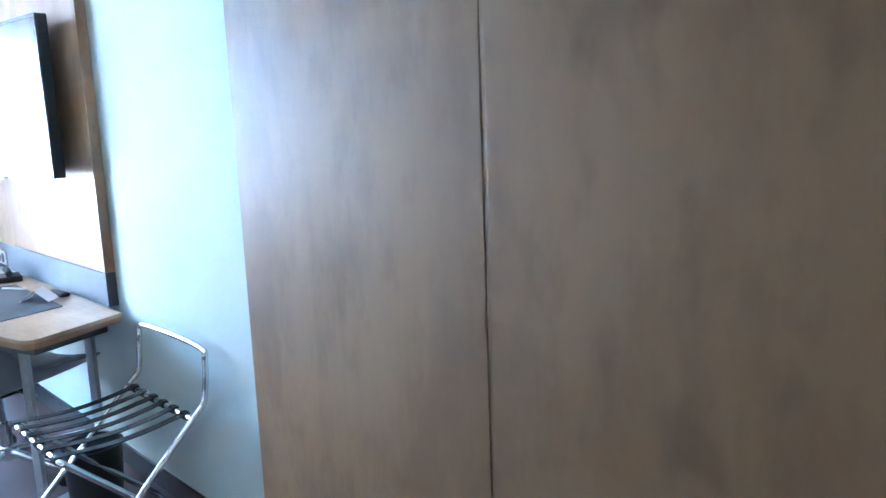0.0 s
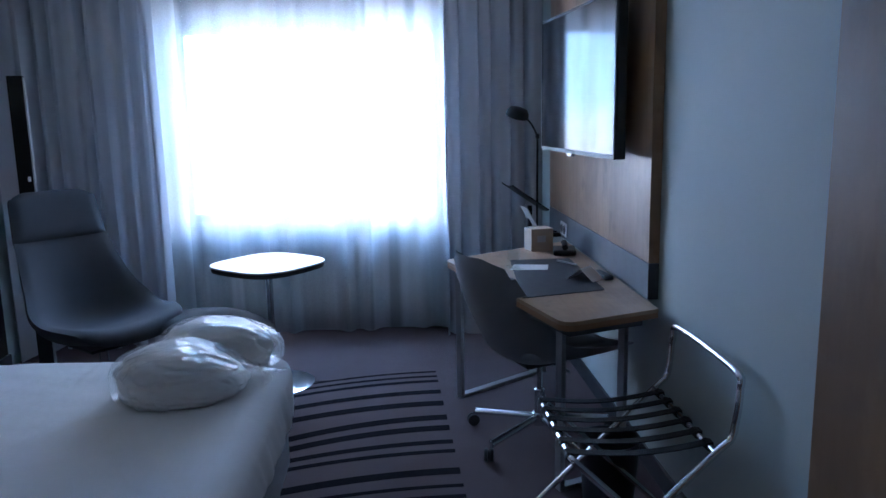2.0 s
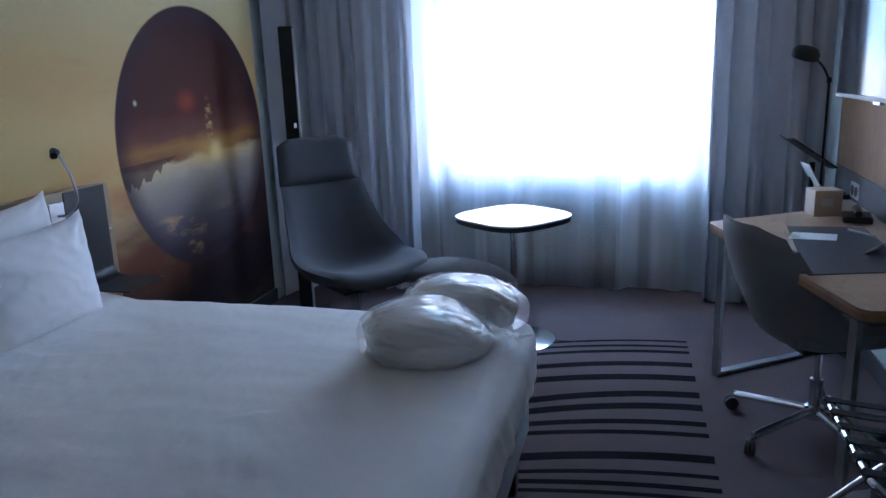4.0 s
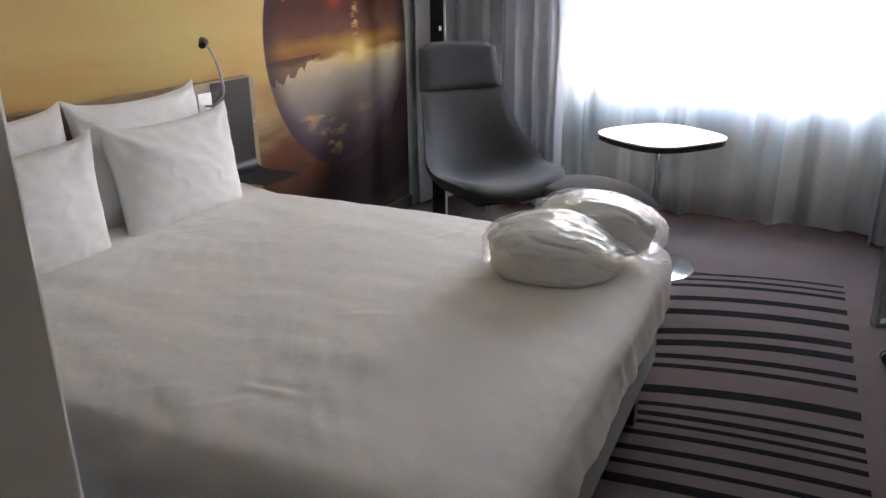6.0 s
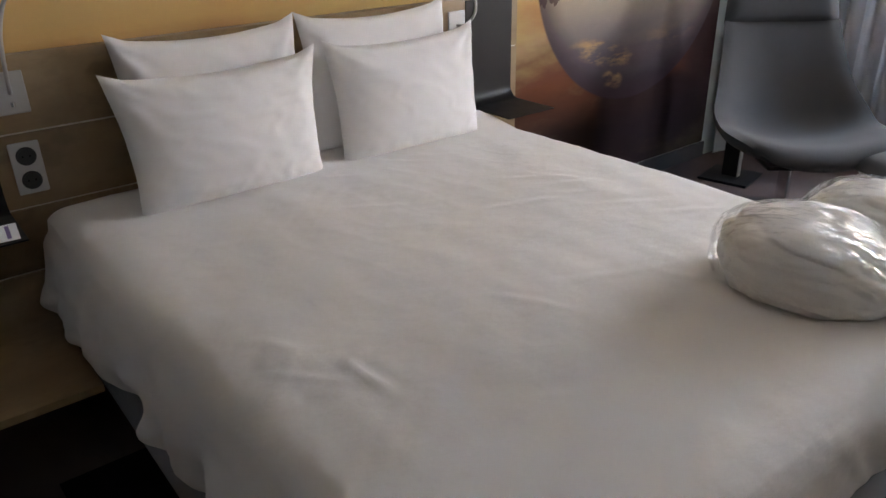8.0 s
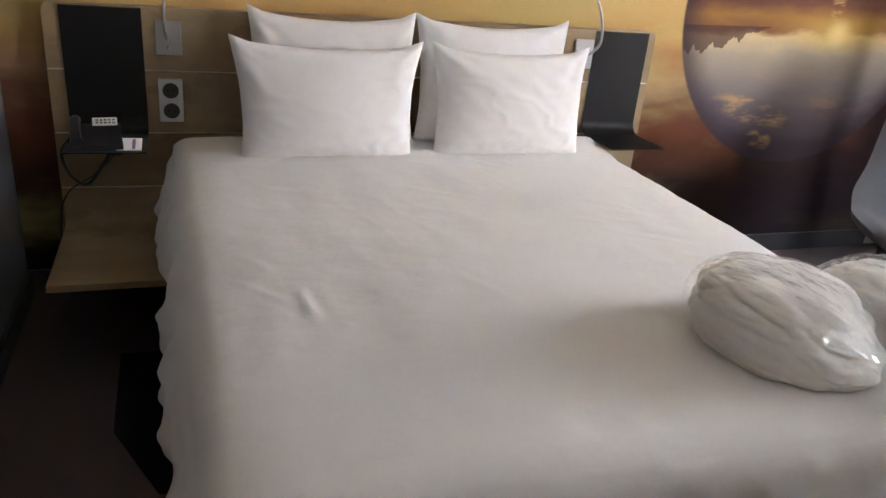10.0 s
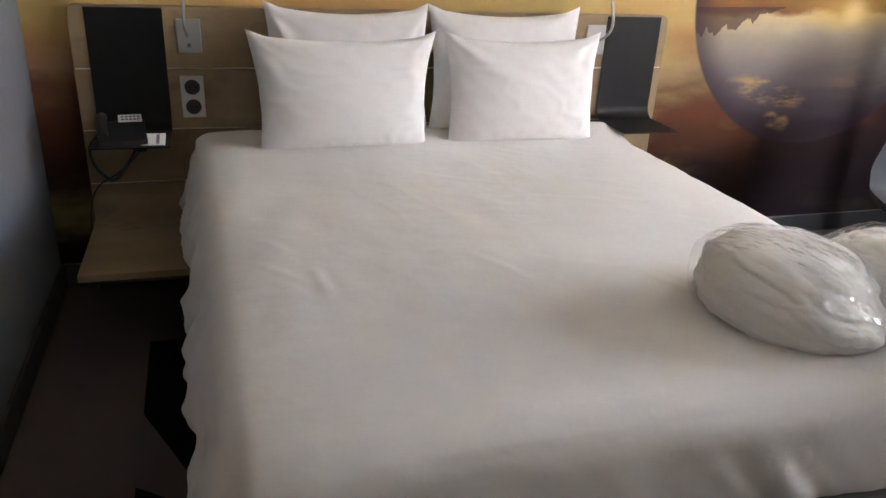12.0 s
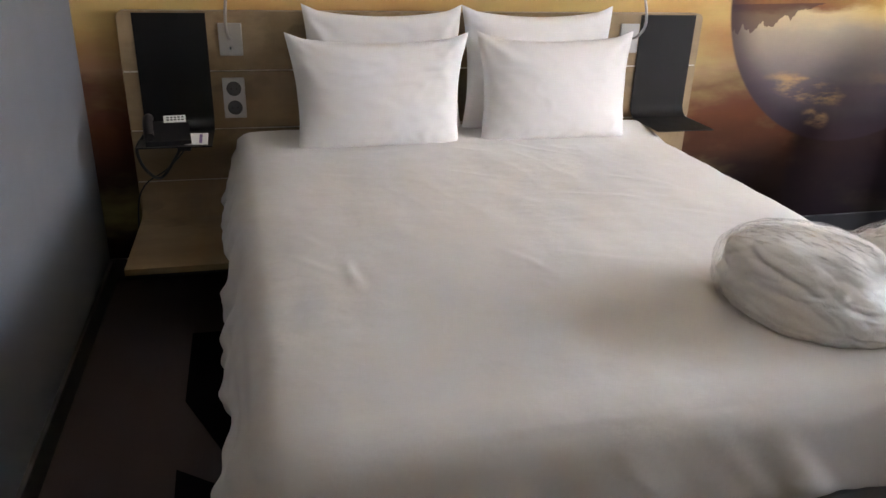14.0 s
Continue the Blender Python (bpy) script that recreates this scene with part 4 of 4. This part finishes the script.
# ---- pillows ----
def pillow(label, x, y, z, w, h, t, lean, seed, turn=0.0, foot=1.0):
    bm = bmesh.new()
    n, m = 56, 40
    rows = {}
    for side in (1, -1):
        for i in range(n + 1):
            for j in range(m + 1):
                a, b = 2 * i / n - 1, 2 * j / m - 1
                rim = i in (0, n) or j in (0, m)
                if side < 0 and rim:
                    rows[side, i, j] = rows[1, i, j]
                    continue
                k = ((1 - a * a) * (1 - b * b)) ** 0.42 if not rim else 0
                yy = a * w / 2 * (1 + (foot - 1) * (1 - b) / 2) * (1 - 0.07 * (1 - b * b)) * (1 + 0.01 * fuzz((a, b, 0), 2, seed))
                zz = b * h / 2 * (1 - (0.13 if b > 0 else 0.03) * (1 - a * a))
                if b > 0.8 and abs(a) > 0.8:
                    zz += 0.014 * ((b - 0.8) / 0.2) * ((abs(a) - 0.8) / 0.2)
                crease = 0.003 * fuzz((a * 1.6 + b, b * 0.8 - a * 0.5, side), 2.6, seed) + 0.003 * max(0, 1 - abs(fuzz((a * 0.5 + b * 1.1, b - a * 0.7, side), 2.2, seed + 2)) * 5)
                radial = 0.006 * math.sin(12 * math.atan2(1.05 - abs(b), 1.05 - abs(a)) + seed + a) * (abs(a) * max(0, b + 0.2) / 1.2) ** 1.6
                # pulled lines that fan out from the upper corners, and small dents along the seam
                for cs in (-1, 1):
                    da, db = (1 - cs * a), (1 - b) * h / w
                    dist = math.hypot(da, db)
                    radial += 0.0048 * math.sin(7 * math.atan2(db, da) + 1.7 * seed + cs) * math.exp(-((dist - 0.34) / 0.17) ** 2)
                seam = 0.004 * fuzz((a * 3, b * 3, side), 3.2, seed + 6) * max(0, max(abs(a), abs(b)) - 0.55) / 0.45
                xx = side * (t / 2 * k + (crease + radial + seam) * min(1, k * 2))
                rows[side, i, j] = bm.verts.new((xx, yy, zz))
        for i in range(n):
            for j in range(m):
                q = [rows[side, i, j], rows[side, i + 1, j], rows[side, i + 1, j + 1], rows[side, i, j + 1]]
                bm.faces.new(q if side > 0 else q[::-1])
    ob = tagged(part("pillow", bm, M_LINEN, smooth=True), label, "pillow", "pillows on the bed")
    ob.matrix_basis = pose(x, y, z, 0, -lean, turn)
    return ob


PL = "white cotton pillow propped up on the bed"
pillow(PL, -2.115, 2.49, 0.845, 0.60, 0.46, 0.13, 8, 1.0)
pillow(PL, -2.115, 3.10, 0.845, 0.62, 0.46, 0.13, 8, 2.7)
pillow(PL, -1.985, 2.45, 0.793, 0.665, 0.40, 0.17, 8, 4.4, 0, 0.90)
pillow(PL, -2.000, 3.135, 0.795, 0.63, 0.40, 0.17, 8, 6.1, 0, 0.95)


# ---- bedding in plastic bags ----
def bundle(label, x, y, sx, sy, sz, turn, seed, taper, tail):
    """A blanket pushed into a clear bag: plump at one end, the bag gathered low at the other."""
    t = thing("bagged_blanket", label, "bagged blanket", (x, y, BZ - 0.002), turn)

    def form(k, bag):
        bm = bmesh.new()
        bmesh.ops.create_icosphere(bm, subdivisions=6, radius=1)
        for v in bm.verts:
            q = v.co.normalized()
            p = Vector([math.copysign(abs(c) ** 0.82, c) for c in q]) * (1 + 0.10 * fuzz(q, 1.0, seed)) * k
            east = max(0.0, q.x + 0.15) / 1.15
            if bag:
                # fine crinkles that run towards the gathered end
                ang = math.atan2(q.z, q.y)
                crimp = 1 - min(1.0, abs(fuzz((ang * 1.6, q.x * 1.1 + ang, 0), 2.6, seed)) * 5)
                p += q * (0.030 * crimp * east * east + 0.016 * fuzz((q.x * 1.5, q.y, q.z), 6.5, seed + 3) - 0.01)
            else:
                # soft lumps of cloth with a few deep creases between them
                deep = 1 - min(1.0, abs(fuzz((q.x * 0.8 + 0.3 * q.z, q.y, q.z * 1.5 + 0.4 * q.x), 1.35, seed + 5)) * 3.2)
                small = 1 - min(1.0, abs(fuzz((q.x, q.y * 1.3, q.z * 1.8 + 0.5 * q.y), 2.6, seed + 9)) * 4)
                p += q * (0.075 * fuzz(q, 2.4, seed + 1) - 0.060 * deep - 0.016 * small + 0.008 * fuzz(q, 11, seed + 2))
            slope = 1 - taper * (1.0 if bag else 0.6) * east ** 1.3
            px = p.x * (1.0 if bag or p.x < 0 else 1 - 0.36 * taper)
            v.co = Vector((px * sx / 2, (p.y * (1 - 0.55 * taper * east ** 1.5) + 0.06 * taper * east) * sy / 2, (max(p.z, -0.58) + 0.58) * slope * sz / 1.58))
        return bm
    part("blanket", form(0.955, False), M_TOWEL, t, "folded white blanket", smooth=True)
    part("plastic_bag", form(1.02, True), M_FILM, t, "clear crinkled plastic bag", smooth=True)
    if tail:
        def twist(u, v):
            w = 0.085 * (1 - u) ** 1.4 + 0.010
            return (sx * 0.44 + 0.10 * u, 0.012 + 0.01 * u + (v - 0.5) * w, 0.012 + 0.042 * (1 - u) * (1 - u) + 0.014 * u + 0.008 * math.sin(14 * v + 4 * u) * (1 - 0.7 * u))
        part("bag_tail", sheet(twist, 14, 16, 0.001), M_FILM, t, "twisted end of the plastic bag", smooth=True)
    return t


bundle("folded white blanket in a clear plastic bag on the bed", -0.505, 3.190, 0.50, 0.365, 0.180, 22, 2.0, 0.70, True)
bundle("second folded white blanket in a clear plastic bag", -0.485, 3.475, 0.43, 0.31, 0.185, 14, 6.5, 0.25, False)


# ---- lounge corner ----
lc = thing("lounge_chair", "dark grey upholstered lounge chair with a headrest", "lounge chair", (-1.44, 4.83, 0), -41)


LP = smooth_line([(0.37, 0.375, 0), (0.33, 0.415, 0), (0.15, 0.385, 0), (-0.06, 0.355, 0), (-0.21, 0.405, 0), (-0.29, 0.53, 0), (-0.345, 0.69, 0), (-0.39, 0.865, 0)], 8)
LQ = smooth_line([(0.19, 0.02, -0.03), (0.29, 0.05, -0.01), (0.35, 0.10, 0.03), (0.345, 0.13, 0.09), (0.34, 0.12, 0.14), (0.305, 0.08, 0.12), (0.28, 0.04, 0.08), (0.262, 0.0, 0.05)], 8)


def lounge(u, v):
    # v from the seat's front edge to the top of the back; the chair looks along +x
    a = (u - 0.5) * 2
    k = v * (len(LP) - 1)
    i = min(int(k), len(LP) - 2)
    p, q = LP[i].lerp(LP[i + 1], k - i), LQ[i].lerp(LQ[i + 1], k - i)
    return (p.x + q.z * abs(a) ** 2.2, q.x * a, p.y + q.y * abs(a) ** 2.4)


part("seat_shell", padded(lounge, 26, 40, 0.085), M_CHAIR, lc, smooth=True)


def headrest(u, v):
    a = (u - 0.5) * 2
    w = 0.262 - 0.025 * v - 0.03 * max(0, v - 0.85) / 0.15
    return (-0.385 - 0.07 * v + 0.035 * a * a, w * a, 0.85 + 0.272 * v - 0.02 * max(0, abs(a) - 0.75) / 0.25 * (v > 0.9))


part("headrest", padded(headrest, 20, 18, 0.095), M_CHAIR, lc, smooth=True)
part("pedestal", lathe([(0.03, 0.012), (0.03, 0.30), (0.09, 0.315)], 18), M_CHROME, lc, smooth=True)
part("mount_plate", block(-0.14, -0.14, 0.3, 0.14, 0.14, 0.318, 0.006), M_BLACK, lc)
part("foot_disc", lathe([(0.29, 0.0), (0.29, 0.008), (0.26, 0.012), (0.0, 0.013)], 40), M_BLACK, lc, smooth=True)

ot = thing("footstool", "dark grey upholstered footstool on a black pedestal", "footstool", (-0.86, 4.80, 0), -25)
part("cushion", padded(lambda u, v: ((u - 0.5) * 0.62, (v - 0.5) * (0.46 - 0.10 * (2 * u - 1) ** 2), 0.39 + 0.045 * (1 - (2 * u - 1) ** 2) - 0.03 * (2 * v - 1) ** 2), 18, 16, 0.075), M_CHAIR, ot, smooth=True)
part("pedestal", lathe([(0.028, 0.012), (0.028, 0.33), (0.09, 0.345)], 18), M_BLACK, ot, smooth=True)
part("foot_disc", lathe([(0.22, 0.0), (0.22, 0.008), (0.20, 0.012), (0.0, 0.013)], 36), M_BLACK, ot, smooth=True)

ct = thing("side_table", "white topped side table on a chrome pedestal", "side table", (-0.545, 4.935, 0), 53)
sq = [(0.275 * math.copysign(abs(math.cos(t)) ** 0.62, math.cos(t)), 0.275 * math.copysign(abs(math.sin(t)) ** 0.62, math.sin(t))) for t in (2 * math.pi * k / 56 for k in range(56))]
part("tabletop", slab(sq, 0.700, 0.709, 0.002), M_WHITE, ct, "white laminate top")
part("edge", slab([(x * 0.985, y * 0.985) for x, y in sq], 0.675, 0.6995, 0.003), M_PLASTIC, ct, "dark underside and edge")
part("stem", lathe([(0.021, 0.012), (0.021, 0.674)], 18), M_CHROME, ct, smooth=True)
part("foot_disc", lathe([(0.225, 0.0), (0.225, 0.005), (0.20, 0.010), (0.03, 0.016), (0.0, 0.016)], 44), M_CHROME, ct, smooth=True)

fl = thing("floor_lamp", "slim tall black floor lamp with a steel edge", "floor lamp", (-1.925, 5.20, 0), 12)
part("base", block(-0.13, -0.13, 0, 0.13, 0.13, 0.015, 0.004), M_BLACK, fl)
part("column", block(-0.04, -0.025, 0.015, 0.04, 0.025, 1.76, 0.003), M_BLACK, fl)
part("edge_strip", block(0.0405, -0.02, 0.015, 0.046, 0.02, 1.75), M_STEEL, fl)
part("switch", block(0.012, -0.031, 1.17, 0.03, -0.0255, 1.20, 0.002), M_CHROME, fl)


# ---- carpet stripes ----
def stripe(xl, yl, xr, yr, w, z, taper=False):
    """A bowed band woven into the carpet."""
    def fn(u, v):
        x = xl + (xr - xl) * u
        y = yl + (yr - yl) * (1 - (1 - u) ** 2)
        k = (1 - u) if taper else 1
        return (x, y + (v - 0.5) * w * k, z)
    return part("carpet_stripe", sheet(fn, 16, 1, 0.0015), M_STRIPE, floor)


XR = 0.385
for yl, yr, w in ((4.83, 5.03, 0.022), (4.76, 4.95, 0.026), (4.67, 4.87, 0.035), (4.49, 4.70, 0.055), (4.32, 4.53, 0.065), (4.07, 4.34, 0.062), (3.955, 4.21, 0.06), (3.85, 4.05, 0.042), (3.77, 3.95, 0.034),
                  (3.57, 3.755, 0.058), (3.47, 3.625, 0.026), (3.415, 3.535, 0.030), (3.36, 3.47, 0.022), (3.285, 3.40, 0.028), (3.19, 3.30, 0.030), (3.11, 3.21, 0.024), (3.02, 3.11, 0.045)):
    stripe(-0.75, yl - 0.62 * (yr - yl), XR + 0.03 * (5 - yr), yr, w, 0.0015)
stripe(-0.75, 4.86, -0.12, 4.945, 0.03, 0.0015, True)
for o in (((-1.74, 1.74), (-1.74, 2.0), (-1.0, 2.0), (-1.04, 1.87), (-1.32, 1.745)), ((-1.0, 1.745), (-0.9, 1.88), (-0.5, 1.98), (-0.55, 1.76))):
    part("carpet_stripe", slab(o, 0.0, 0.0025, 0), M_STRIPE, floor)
